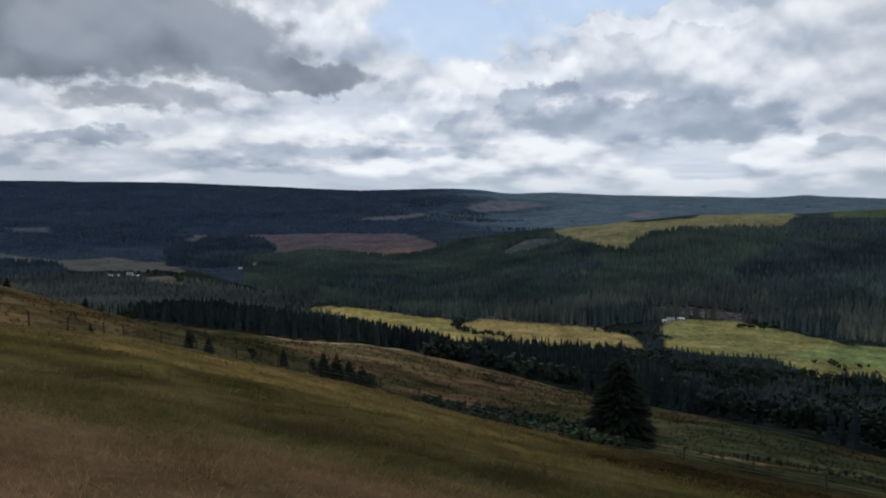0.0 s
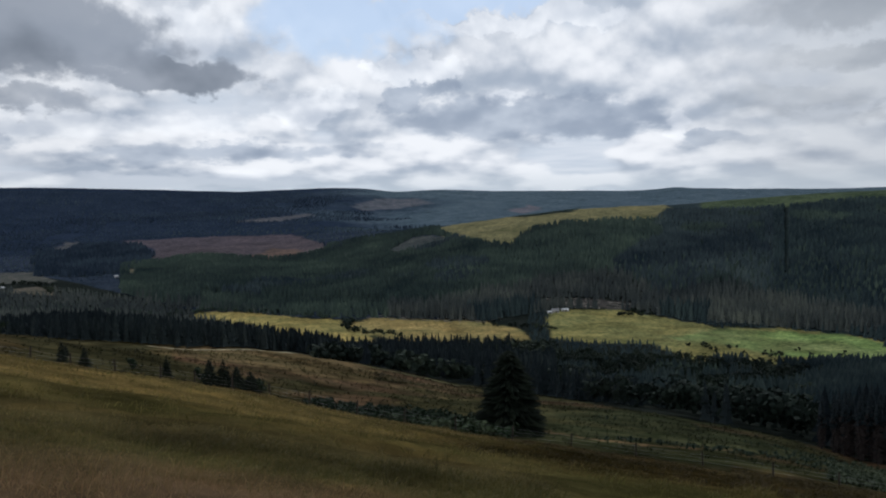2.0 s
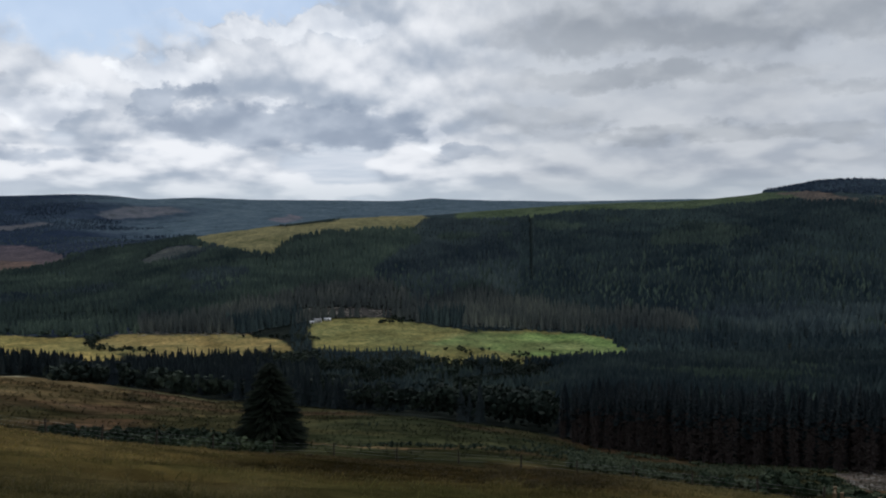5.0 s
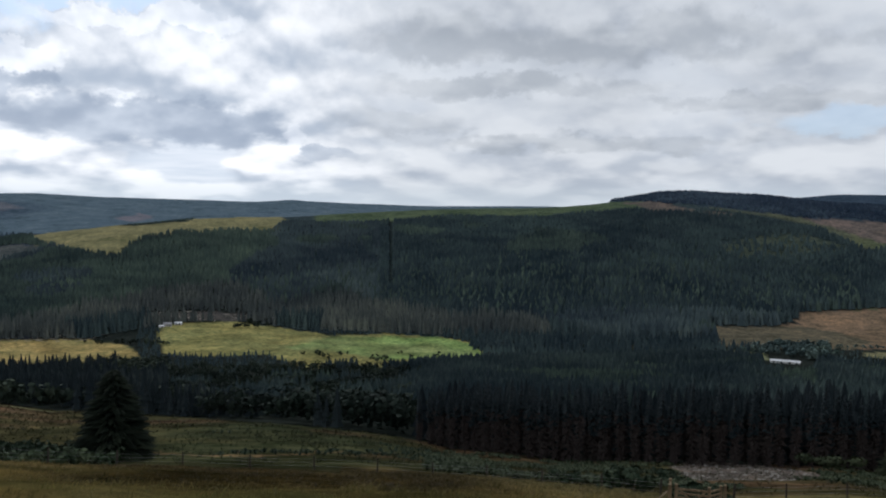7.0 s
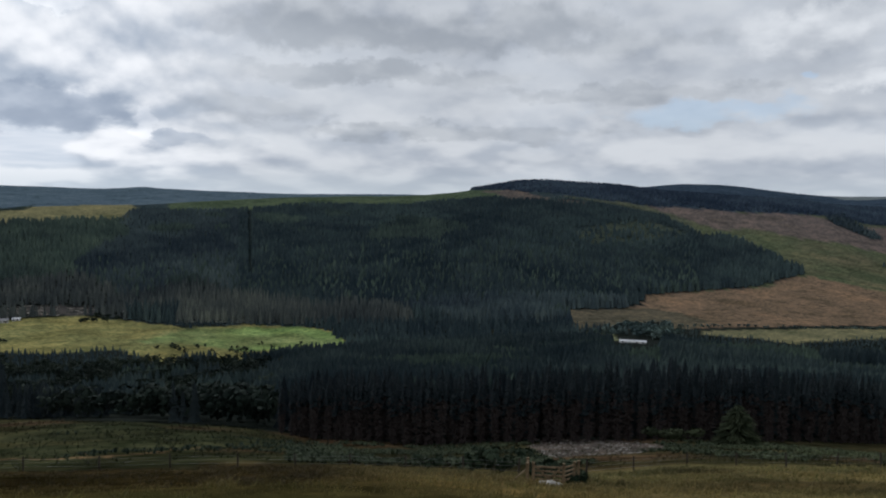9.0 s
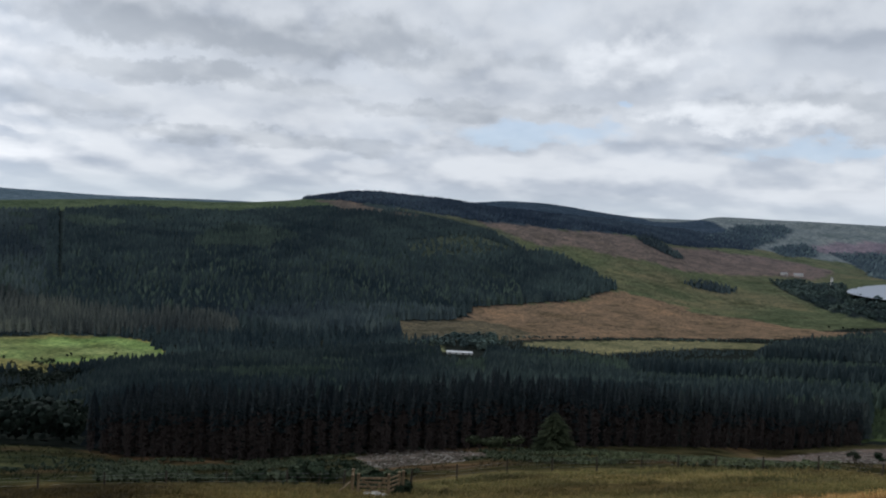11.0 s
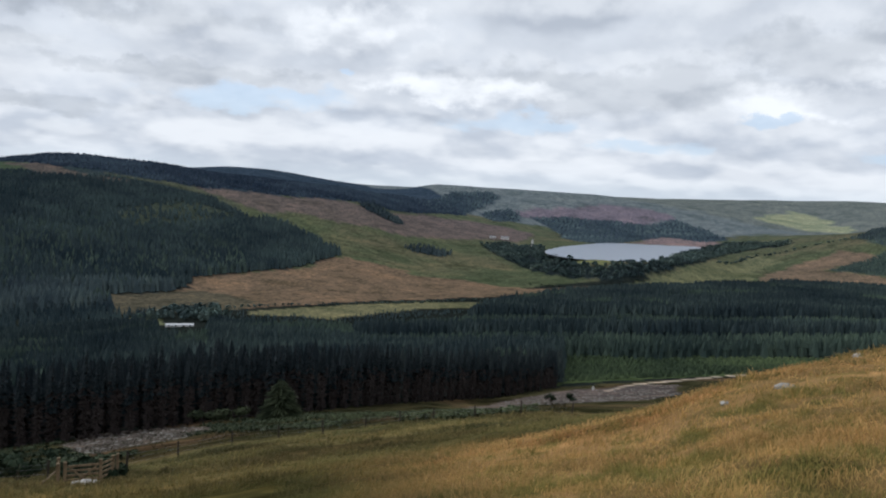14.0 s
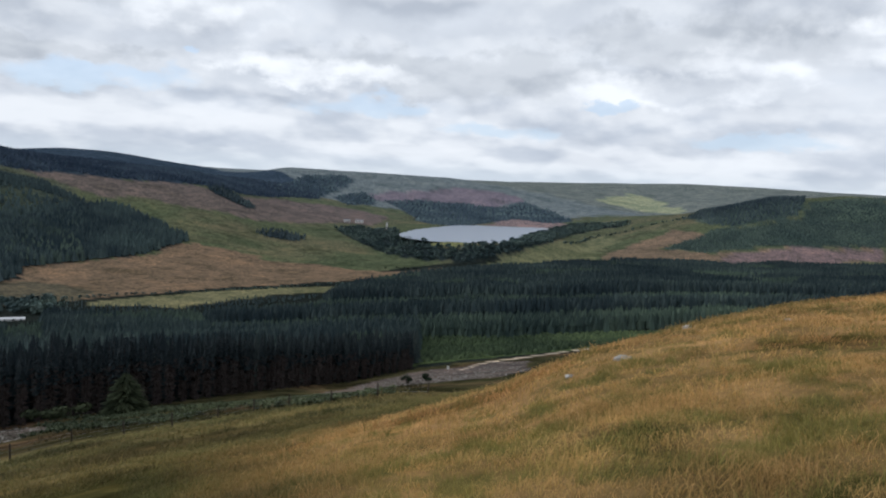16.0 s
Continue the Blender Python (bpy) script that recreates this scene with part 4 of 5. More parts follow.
def planted(shapes, x, y, scale, rng, sink=0.1):
    """One array of verts and faces: shapes set out at places x, y with scales."""
    z = ground(x, y) - sink
    V, F, T, off = [], [], [], 0
    tone = rng.uniform(0.02, 1.0, len(x))
    pick, turn = rng.integers(0, len(shapes), len(x)), rng.uniform(0, 6.28, len(x))
    wide = rng.uniform(0.85, 1.2, len(x))
    for k, (sv, sf) in enumerate(shapes):
        m = np.where(pick == k)[0]
        if not len(m):
            continue
        c, s = np.cos(turn[m])[:, None], np.sin(turn[m])[:, None]
        sx, sy, sz = sv[:, 0] * (scale[m] * wide[m])[:, None], sv[:, 1] * (scale[m] * wide[m])[:, None], sv[:, 2] * scale[m][:, None]
        P = np.stack([sx * c - sy * s + x[m][:, None], sx * s + sy * c + y[m][:, None], sz + z[m][:, None]], -1)
        V.append(P.reshape(-1, 3))
        T.append(np.repeat(tone[m], len(sv)))
        F.append((sf[None] + (np.arange(len(m)) * len(sv))[:, None, None] + off).reshape(-1, 3))
        off += len(m) * len(sv)
    return np.concatenate(V), np.concatenate(F), np.concatenate(T)


def toned(me, tones):
    me.attributes.new("tone", "FLOAT", "POINT").data.foreach_set("value", tones.astype(np.float32))
    return me


def spots(rng, b0, b1, r0, r1, gap):
    """Places on a jittered grid, about gap metres apart, between two bearings and distances."""
    bs = np.radians(np.linspace(b0, b1, 40))
    xs = np.concatenate([r0 * np.sin(bs), r1 * np.sin(bs)])
    ys = np.concatenate([r0 * np.cos(bs), r1 * np.cos(bs)])
    gx, gy = np.meshgrid(np.arange(xs.min(), xs.max(), gap), np.arange(ys.min(), ys.max(), gap))
    x = gx.ravel() + rng.uniform(-0.42, 0.42, gx.size) * gap
    y = gy.ravel() + rng.uniform(-0.42, 0.42, gx.size) * gap
    r, b = np.hypot(x, y), np.degrees(np.arctan2(x, y))
    k = (r > r0) & (r < r1) & (b > b0) & (b < b1)
    return x[k], y[k]


RNG = np.random.default_rng(7)
PYR = random.Random(5)
MID = [conifer(PYR, 1.0, 0.17, 6, 8, 0.1) for _ in range(6)]
SMALL = [conifer(PYR, 1.0, 0.25, 4, 7, 0.03) for _ in range(9)]
CANOPY = [conifer(PYR, 1.0, 0.29, 2, 7, 0.06, 0.15) for _ in range(12)]
FAR_TREE = [conifer(PYR, 1.0, 0.75, 2, 6, 0.0, 0.2) for _ in range(6)]
BROAD = [conifer(PYR, 1.0, 0.62, 3, 6, 0.0, 0.2) for _ in range(6)]
LEAFY = [leafy(np.random.default_rng(k), 1.0, 0.45, 120, 0.085) for k in range(6)]
LEAFY_FAR = [leafy(np.random.default_rng(k + 20), 1.0, 0.46, 42, 0.17) for k in range(6)]
OPEN_LAND = [k for k in COVER if k != "hill_heath"]


def forest(shapes, x, y, h, mat, label, keep_open=True, name="forest_trees"):
    if keep_open:
        ok = np.ones(len(x), bool)
        for a in OPEN_LAND:
            ok &= ~inside(a, x, y, 6)
        x, y = x[ok], y[ok]
        h = h[ok] if isinstance(h, np.ndarray) else h
    scale = h * (RNG.uniform(0.9, 1.08, len(x)) if shapes is CANOPY else RNG.uniform(0.78, 1.14, len(x))) * (1 + 0.12 * rough(x, y, 45, 41))
    v, f, tones = planted(shapes, x, y, scale, RNG)
    o = v.mean(0)
    o[2] = v[:, 2].min()
    ob = thing(name, toned(mesh_of(name, v - o, f), tones), mat, label, "forest", "stuff")
    ob.location = o
    return len(f)


def polar(x, y):
    return np.hypot(x, y), np.degrees(np.arctan2(x, y))


# plantation below the hill: dense spruce, the edge trees set out one by one further down
x, y = spots(RNG, 14, 85.5, 180, 760, 4.4)
r, b = polar(x, y)
edge = line_at(SHOULDER, b)
k = (r > edge + np.where(b > 33, 14, 3)) & (r < line_at(NEAR, b) * 0.93) & ~((b > 57.0) & (b < 60.4) & (r > 620)) & (r < np.interp(b, [60, 62, 70, 71, 86], [760, 700, 690, 535, 535]))
x, y, r, b, edge = x[k], y[k], r[k], b[k], edge[k]
tall = np.interp(b, [14, 20, 25, 33, 37, 80, 86], [12, 11, 12, 15, 19, 18.5, 15]) * np.interp(r - edge, [0, 120, 300], [1.0, 0.88, 0.75])
front = r < edge + 90
leafside = (b < 33 + 3 * rough(x, y, 40, 61)) & (rough(x, y, 35, 62) > -0.25)
forest(MID, x[front & ~leafside], y[front & ~leafside], tall[front & ~leafside], NEEDLES, "dense dark spruce plantation on the lower slope", False)
k = leafside & (RNG.uniform(0, 1, len(x)) < 0.17)
forest(LEAFY, x[k], y[k], tall[k] * 0.95, SHADED_LEAF, "rounded broadleaved scrub beside the plantation, cloud shade in its green", False)
back = ~front & ~leafside
# dark stands grow commoner towards bearing 30, painting in cloud shade
dim = back & (rough(x, y, 110, 75) + 0.5 * rough(b * 12, r, 60, 76) > np.interp(b, [30, 45, 60, 75, 86], [-0.5, -0.2, 0.1, 0.0, 0.0]))
forest(CANOPY, x[back & ~dim], y[back & ~dim], tall[back & ~dim], LIGHT_SPRUCE, "green spruce tops running down to the valley", True)
forest(CANOPY, x[dim], y[dim], tall[dim] * 1.2, NEEDLES_BAND, "darker spruce stands within the plantation, some cloud shade painted in", True)
# the valley floor's own woods between the plantation and the far slope
x, y = spots(RNG, 14, 86, 640, 1200, 8.0)
r, b = polar(x, y)
k = (r < np.interp(b, [66, 75.7, 81.5, 85, 86], [1200, 905, 965, 1085, 1100])) & (r > line_at(NEAR, b) * 0.93) & (r < line_at(FAR, b) + np.interp(b, [14, 55, 60], [5, 5, -120])) & ~((b > 57.0) & (b < 60.4))
forest(SMALL, x[k], y[k], np.interp(b[k], [33, 35, 54, 60], [6.0, 11.0, 11.0, 4.0]), NEEDLES_DARK_SHADED, "dark spruce and scrub on the valley floor")
# woods towards the river, with broadleaved trees among the spruces
x, y = spots(RNG, -1, 16, 320, 735, 6.0)
r, b = polar(x, y)
k = r > line_at(SHOULDER, b) + 4
x, y, r, b = x[k], y[k], r[k], b[k]
lf = rough(x, y, 50, 63) > 0.05
forest(MID, x[~lf], y[~lf], np.full((~lf).sum(), 15.0), NEEDLES, "dark mixed woodland strip beside the meadows")
k = lf & (RNG.uniform(0, 1, len(x)) < 0.45)
forest(LEAFY_FAR, x[k], y[k], np.full(k.sum(), 10.0), BROADLEAF, "broadleaved trees beside the golden meadows")
x, y = spots(RNG, -25, 0.6, 440, 800, 6.0)
r, b = polar(x, y)
k = (r > np.interp(b, [-25, -17, -10, -4.2, -3.8, 0.6], [620, 520, 525, 585, 600, 640])) & (r < np.interp(b, [-25, -17, -10, 0.6], [760, 800, 660, 710])) & (rough(x, y, 28, 73) > np.interp(b, [-25, -14], [0.15, -0.7]))
forest(MID, x[k], y[k], np.interp(b[k], [-25, -15], [9.0, 18.5]), NEEDLES, "dark conifer belt above the golden meadow")
x, y = spots(RNG, -32, -4, 600, 1750, 10)
r, b = polar(x, y)
k = (r < line_at(NEAR, b) * 1.12) & ((r > 830) | (b < -14))
forest(SMALL, x[k], y[k], np.full(k.sum(), 9.0), LARCH, "open grey-green woodland on the valley side")
# forest over the far side of the valley
x, y = spots(RNG, -14, 62.7, 860, 1930, 6.6)
r, b = polar(x, y)
up = r / line_at(CREST, b)
k = (r > line_at(FAR, b) + 4) & (up < np.interp(b, [-14, 8, 20, 27, 60], [1.0, 0.97, 0.99, 0.885, 0.885]) - np.clip((b - 48) / 4, 0, 1) * 0.06 - np.clip((b - 52) / 10, 0, 1) * 0.04 + 0.03 * rough(x, y, 90, 64))
k &= ~((np.abs(b - RIDE) < 0.17) & (r > 1150)) & (r < np.interp(b, EAST_AT, EAST_TO) + 12 * rough(x, y, 40, 78))
x, y, r, b, up = x[k], y[k], r[k], b[k], up[k]
k = ~inside("hill_heath", x, y, 30) | (RNG.uniform(0, 1, len(x)) < 0.12 + 0.3 * (rough(x, y, 40, 74) > 0.2))
x, y, r, b, up = x[k], y[k], r[k], b[k], up[k]
hh = np.interp(up, [0.45, 0.62, 0.75, 0.95], [18, 15, 10, 6.5])
hh = np.where(b < 22, np.maximum(hh, 13), hh)
hh = np.where((b > 9) & (b < 23) & (up > 0.88), 4.0, hh)
larch = (r < line_at(FAR, b) + np.interp(b, [-14, 0, 10, 30, 38, 46], [0, 60, 190, 220, 110, 0]) * (1 + 0.7 * rough(x, y, 80, 65)))
young = (b > -9) & (b < 4) & (r < line_at(FAR, b) + 150)
below_field = np.clip(1 - np.abs(b - 16.5) / 7, 0, 1) * np.clip(1 - np.abs(up - 0.74) / 0.1, 0, 1)
pale = ~larch & ~young & (rough(x, y, 130, 66) + 0.9 * below_field > np.interp(b, [4, 12, 20, 32], [-0.45, -0.05, 0.2, 0.45]))
# broadleaved trees stand singly among the conifers half-way up
pale |= ~larch & ~young & (RNG.uniform(0, 1, len(x)) < np.interp(up, [0.5, 0.56, 0.64, 0.72], [0.0, 0.3, 0.25, 0.0]))
tall_dark = larch & (((np.abs(b - 12.4) < 2.4 + rough(x, y, 40, 79)) | (np.abs(b - 24.6) < 1.5 + rough(x, y, 40, 79)) | (np.abs(b - 45) < 2.2)) & (r < line_at(FAR, b) + 75))
larch &= ~tall_dark
rest = ~larch & ~young & ~pale & ~tall_dark
forest(MID, x[tall_dark], y[tall_dark], hh[tall_dark] * 1.05, NEEDLES_DARK_SHADED, "tall dark spruce clumps at the meadows' edge")
forest(MID, x[larch & ~young], y[larch & ~young], hh[larch & ~young], LARCH, "grey-green larch and spruce edge along the valley")
forest(SMALL, x[young], y[young], hh[young] * 0.6, PALE_SPRUCE, "young light green plantation by the river")
forest(CANOPY, x[pale], y[pale], hh[pale], PALE_SPRUCE, "lighter green spruce stands on the hill")
# cloud shade over this stand is put into darker needles
shade = rest & (b > 30.5 + 2 * rough(x, y, 120, 72) * (b < 30)) & (up > 0.52)
forest(CANOPY, x[shade], y[shade], hh[shade], NEEDLES_DARK_SHADED, "spruce stand beyond the forest ride, cloud shade in its colour")
rest &= ~shade
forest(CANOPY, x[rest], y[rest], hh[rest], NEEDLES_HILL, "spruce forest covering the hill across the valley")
# forests of the far left hills
x, y = spots(RNG, -32, 12, 1650, 3950, 16)
r, b = polar(x, y)
k = (r > line_at(FAR, b) + 10) & (r > np.interp(b, [-14, -13, 9], [0, 1500, 1700])) & (b < 3.5 - (r - 2300) / 400 + 8 * rough(b * 45, r, 300, 67) + (r < 2300) * 4)
k &= rough(x, y, 260, 68) > -0.55
x, y, r, b = x[k], y[k], r[k], b[k]
tone = rough(b * 30, r * 1.6, 380, 77, 4)
forest(FAR_TREE, x[tone > 0.22], y[tone > 0.22], np.full((tone > 0.22).sum(), 3.0), HAZE_SPRUCE, "paler young plantations on distant hills, haze in their colour")
forest(FAR_TREE, x[tone <= 0.22], y[tone <= 0.22], np.where(tone[tone <= 0.22] < -0.2, 6.5, 4.2), NEEDLES_FAR, "distant conifer forest on rolling hills, haze blue in its colour")
# belt along the ridge
x, y = spots(RNG, 46.8, 78, 1640, 2700, 11)
r, b = polar(x, y)
k = (r > line_at(CREST, b) * np.interp(b, RIDGE_AT, RIDGE_FROM)) & (r < line_at(CREST, b) * 1.07)
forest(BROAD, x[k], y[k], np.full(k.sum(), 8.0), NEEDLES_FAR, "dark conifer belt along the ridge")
for area, gap, h, mat, lab in (("spur_wood", 6.5, 13, NEEDLES_DARK_SHADED, "dark conifer block on the valley spur"), ("left_wood", 12, 14, NEEDLES_FAR, "dark conifer wood by valley fields"),
                               ("right_wood", 9, 8, NEEDLES_HILL, "dark conifer plantation over a rounded hill"), ("right_wood_b", 6.5, 4, PALE_SPRUCE, "young green conifer plantation on the hillside"),
                               ("left_wood_b", 12, 12, NEEDLES_FAR, "dark conifer wood beside pale fields"), ("far_wood_c", 16, 8, HAZE_BLUE_SPRUCE, "small distant conifer block"), ("far_wood", 18, 8, HAZE_BLUE_SPRUCE, "distant conifer blocks"),
                               ("far_wood_b", 15, 7, HAZE_BLUE_SPRUCE, "distant conifer plantation above the reservoir"), ("clump_a", 10, 8, NEEDLES_HILL, "small dark wood on the open slope"),
                               ("clump_b", 12, 10, NEEDLES_HILL, "small dark wood below the ridge")):
    p = np.array(AREAS[area])
    gx, gy = np.meshgrid(np.arange(p[:, 0].min(), p[:, 0].max(), gap), np.arange(p[:, 1].min(), p[:, 1].max(), gap))
    x, y = gx.ravel() + RNG.uniform(-0.4, 0.4, gx.size) * gap, gy.ravel() + RNG.uniform(-0.4, 0.4, gx.size) * gap
    k = inside(area, x, y, 12)
    forest(BROAD if gap > 14 or area == "right_wood_b" else CANOPY, x[k], y[k], np.full(k.sum(), float(h)), mat, lab, False)
# strips of forest beyond the plantation's end
x, y = spots(RNG, 70.5, 118, 400, 1360, 4.7)
r, b = polar(x, y)
rw = r * (1 + 0.02 * rough(x, y, 120, 70)) - np.interp(b, [85, 92, 97, 107], [0, -12, 0, 60])
k = (r > line_at(SHOULDER, b) + 50) & (r < np.interp(b, [70, 78, 81, 85, 88, 92.5, 100], [690, 740, 960, 1085, 1120, 1205, 1360]))
# shaded fronts and lit tops of the strips are set by needle colour
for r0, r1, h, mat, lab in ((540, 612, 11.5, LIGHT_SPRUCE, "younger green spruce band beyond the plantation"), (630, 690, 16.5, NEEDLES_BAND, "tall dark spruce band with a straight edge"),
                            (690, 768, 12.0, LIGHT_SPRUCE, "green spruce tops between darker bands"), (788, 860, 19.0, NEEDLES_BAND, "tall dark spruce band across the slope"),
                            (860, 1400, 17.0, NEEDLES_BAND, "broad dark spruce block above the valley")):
    q = k & (rw > r0) & (rw < r1) & ((r0 < 860) | (rough(x, y, 60, 71) < 0.2))
    forest(CANOPY, x[q], y[q], np.full(q.sum(), h), mat, lab)
q = k & (rw > 860) & (rough(x, y, 60, 71) >= 0.2)
forest(CANOPY, x[q], y[q], np.full(q.sum(), 14.5), LIGHT_SPRUCE, "lighter green stands within the dark spruce block")
x, y = spots(RNG, 85.3, 104, 385, 545, 3.2)
r, b = polar(x, y)
k = r > line_at(SHOULDER, b) + 30
forest(BROAD, x[k], y[k], np.full(k.sum(), 2.6), BRIGHT_SPRUCE, "low bright green young plantation beyond the track")
# broadleaved woods by the dam, round the barn, and hedges
for area, gap, h, lab in (("dam_wood", 11, 9, "broadleaved wood below the reservoir dam"), ("shore_wood", 11, 8, "trees along the reservoir's shore"), ("barn_trees", 9, 9, "broadleaved trees round the long barn")):
    p = np.array(AREAS[area])
    gx, gy = np.meshgrid(np.arange(p[:, 0].min(), p[:, 0].max(), gap), np.arange(p[:, 1].min(), p[:, 1].max(), gap))
    x, y = gx.ravel() + RNG.uniform(-5, 5, gx.size), gy.ravel() + RNG.uniform(-5, 5, gx.size)
    k = inside(area, x, y, 8)
    k &= ~inside("lake", x, y) & ~inside("dam_bank", x, y)
    forest(LEAFY_FAR, x[k], y[k], np.full(k.sum(), float(h)), DAM_LEAVES, lab, False)


def row(points, gap, h, mat, label, wide=4.0, shapes=None, fill=1.0):
    """Trees along a line through the points."""
    xs, ys = [], []
    for (x0, y0), (x1, y1) in zip(points, points[1:]):
        n = max(2, int(math.hypot(x1 - x0, y1 - y0) / gap))
        t = (np.arange(n) + RNG.uniform(0, 0.8, n)) / n
        xs.append(x0 + (x1 - x0) * t + RNG.normal(0, wide * 0.5, n))
        ys.append(y0 + (y1 - y0) * t + RNG.normal(0, wide * 0.5, n))
    x, y = np.concatenate(xs), np.concatenate(ys)
    k = RNG.uniform(0, 1, len(x)) < fill
    forest(shapes or LEAFY_FAR, x[k], y[k], np.full(k.sum(), float(h)), mat, label, False)

row([(760, 470), (860, 385), (980, 262), (1030, 190), (1040, 150)], 4, 4, DAM_LEAVES, "hedge of low trees between brown moor and pasture", 5, fill=0.8)
row([(20, 905), (14, 870), (30, 830), (70, 806)], 5, 7, BROADLEAF, "round willow bushes along the river", 6)
row([(170, 862), (200, 830), (235, 790)], 6, 6, BROADLEAF, "rounded bushes at the meadow's edge", 6)
row([(350, 905), (385, 880)], 5, 7, BROADLEAF, "copse of round bushes in the farm meadow", 9)
row([(330, 690), (380, 650), (440, 610), (470, 590)], 6, 4, BROADLEAF, "bushes along the stream below the green meadow", 16, fill=0.7)
row([(-640, 1500), (-560, 1520), (-480, 1440), (-430, 1330)], 9, 8, BROADLEAF, "trees round the valley hamlet", 12)
row([(-175, 1080), (-68, 1012), (2, 955), (31, 905)], 7, 7, LIGHT_SPRUCE, "pale willows along the meadow and river", 8, fill=0.8)
row([(327, 893), (345, 884), (362, 874)], 4, 6, BROADLEAF, "copse of bushes by the farm", 8)
row([(324, 690), (345, 655), (365, 632), (394, 626)], 6, 5, BROADLEAF, "bushes along the lower meadow", 8, fill=0.7)
row([(-420, 1110), (-330, 1090), (-250, 1080), (-190, 1070)], 8, 7, LIGHT_SPRUCE, "pale green trees along the river", 10)
row([(1240, 150), (1180, 60), (1250, -60)], 9, 5, BROADLEAF, "hedge trees at the valley's turn", 8, fill=0.7)
row([(1640, -160), (1750, -205), (1873, -250), (1858, -383), (1818, -439), (1895, -511)], 9, 7, DAM_LEAVES, "line of trees climbing the moor", 8, fill=0.9)
row([(139, 2593), (211, 2586), (296, 2285)], 8, 12, NEEDLES_FAR, "dark conifer belt running to the hill field", 30, SMALL)

# ---- near trees ----
def sprays(rng, h, w, n, base=0.06, power=0.85, fan=1.0):
    """Crown of a spruce as single boughs that reach out and hang."""
    v, f = [], []
    for i in range(n):
        q = base + (1 - base) * ((i + rng.uniform(0, 1)) / n) ** 1.15
        a = rng.uniform(0, 6.2832)
        reach = (w * (1 - q) ** power * (rng.uniform(0.62, 1.12) if power > 0.5 else rng.uniform(0.3, 1.25))) + 0.03 * w
        z = q * h
        drop = reach * rng.uniform(0.05, 0.38)
        ca, sa, half = math.cos(a), math.sin(a), fan * (reach * rng.uniform(0.16, 0.3) + 0.05)
        r0, r1 = reach * 0.12, reach * rng.uniform(0.5, 0.7)
        k = len(v)
        v += [(r0 * ca, r0 * sa, z + 0.1 * reach), (r1 * ca - half * sa, r1 * sa + half * ca, z - drop * 0.55 - half * 0.3), (r1 * ca + half * sa, r1 * sa - half * ca, z - drop * 0.55 - half * 0.3),
              (reach * ca, reach * sa, z - drop * rng.uniform(0.6, 1.0)), (r1 * ca, r1 * sa, z - drop * 0.2)]
        f += [(k, k + 1, k + 4), (k, k + 4, k + 2), (k + 1, k + 3, k + 4), (k + 4, k + 3, k + 2)]
    k = len(v)
    v += [(0.012 * h, 0, 0.9 * h), (-0.006 * h, 0.01 * h, 0.9 * h), (-0.006 * h, -0.01 * h, 0.9 * h), (0, 0, h)]
    f += [(k, k + 1, k + 3), (k + 1, k + 2, k + 3), (k + 2, k, k + 3)]
    return np.array(v), np.array(f)


def pole(h, r0, r1, sides=7):
    v, f = [], []
    for z, r in ((-0.4, r0 * 1.2), (0.25, r0), (h * 0.5, (r0 + r1) / 2), (h, r1)):
        v += [(r * math.cos(6.2832 * s / sides), r * math.sin(6.2832 * s / sides), z) for s in range(sides)]
    for ring in range(3):
        f += [(ring * sides + s, ring * sides + (s + 1) % sides, (ring + 1) * sides + (s + 1) % sides, (ring + 1) * sides + s) for s in range(sides)]
    return np.array(v), np.array(f)


def twigs(rng, h, w, n, z0, z1):
    """Bare dead boughs round the lower trunk."""
    v, f = [], []
    for _ in range(n):
        a, z, l = rng.uniform(0, 6.28), h * rng.uniform(z0, z1), w * rng.uniform(0.5, 1.0)
        ca, sa, t = math.cos(a), math.sin(a), rng.uniform(0.04, 0.09)
        k = len(v)
        v += [(0.1 * ca, 0.1 * sa, z + t), (0.1 * ca, 0.1 * sa, z - t), (l * ca, l * sa, z - 0.25 * l), (0.55 * l * ca - 0.1 * l * sa, 0.55 * l * sa + 0.1 * l * ca, z - 0.3 * l), (0.55 * l * ca + 0.1 * l * sa, 0.55 * l * sa - 0.1 * l * ca, z - 0.32 * l)]
        f += [(k, k + 1, k + 2), (k, k + 3, k + 2), (k + 1, k + 2, k + 4)]
    return np.array(v), np.array(f)


def spruce(h, w, n, seed, label, mat=NEEDLES, base=0.06, dead=0, group="", power=0.85, fan=1.0):
    rng = random.Random(seed)
    tree = tagged(new("spruce_tree"), label, "tree", group)
    tv, tf = pole(h * 0.93, h * 0.014 + 0.03, 0.02)
    tf = np.concatenate([tf[:, [0, 1, 2]], tf[:, [0, 2, 3]]])
    if dead:
        dv, df = twigs(rng, h, w * 0.8, dead, 0.04, 0.62)
        tv, tf = np.concatenate([tv, dv]), np.concatenate([tf, df + len(tv)])
    part("trunk", mesh_of("trunk", tv, tf), DEADWOOD if dead else BARK, tree, "trunk with bare brown lower boughs" if dead else "")
    part("crown", mesh_of("crown", *sprays(rng, h, w, n, base, power, fan)), mat, tree)
    return tree


def stand(ob, x, y, turn=0.0, scale=1.0, sink=0.1):
    ob.matrix_basis = Matrix.Translation((x, y, float(ground(np.array([x]), np.array([y]))[0]) - sink)) @ Matrix.Rotation(radians(turn), 4, "Z") @ Matrix.Scale(scale, 4)
    return ob


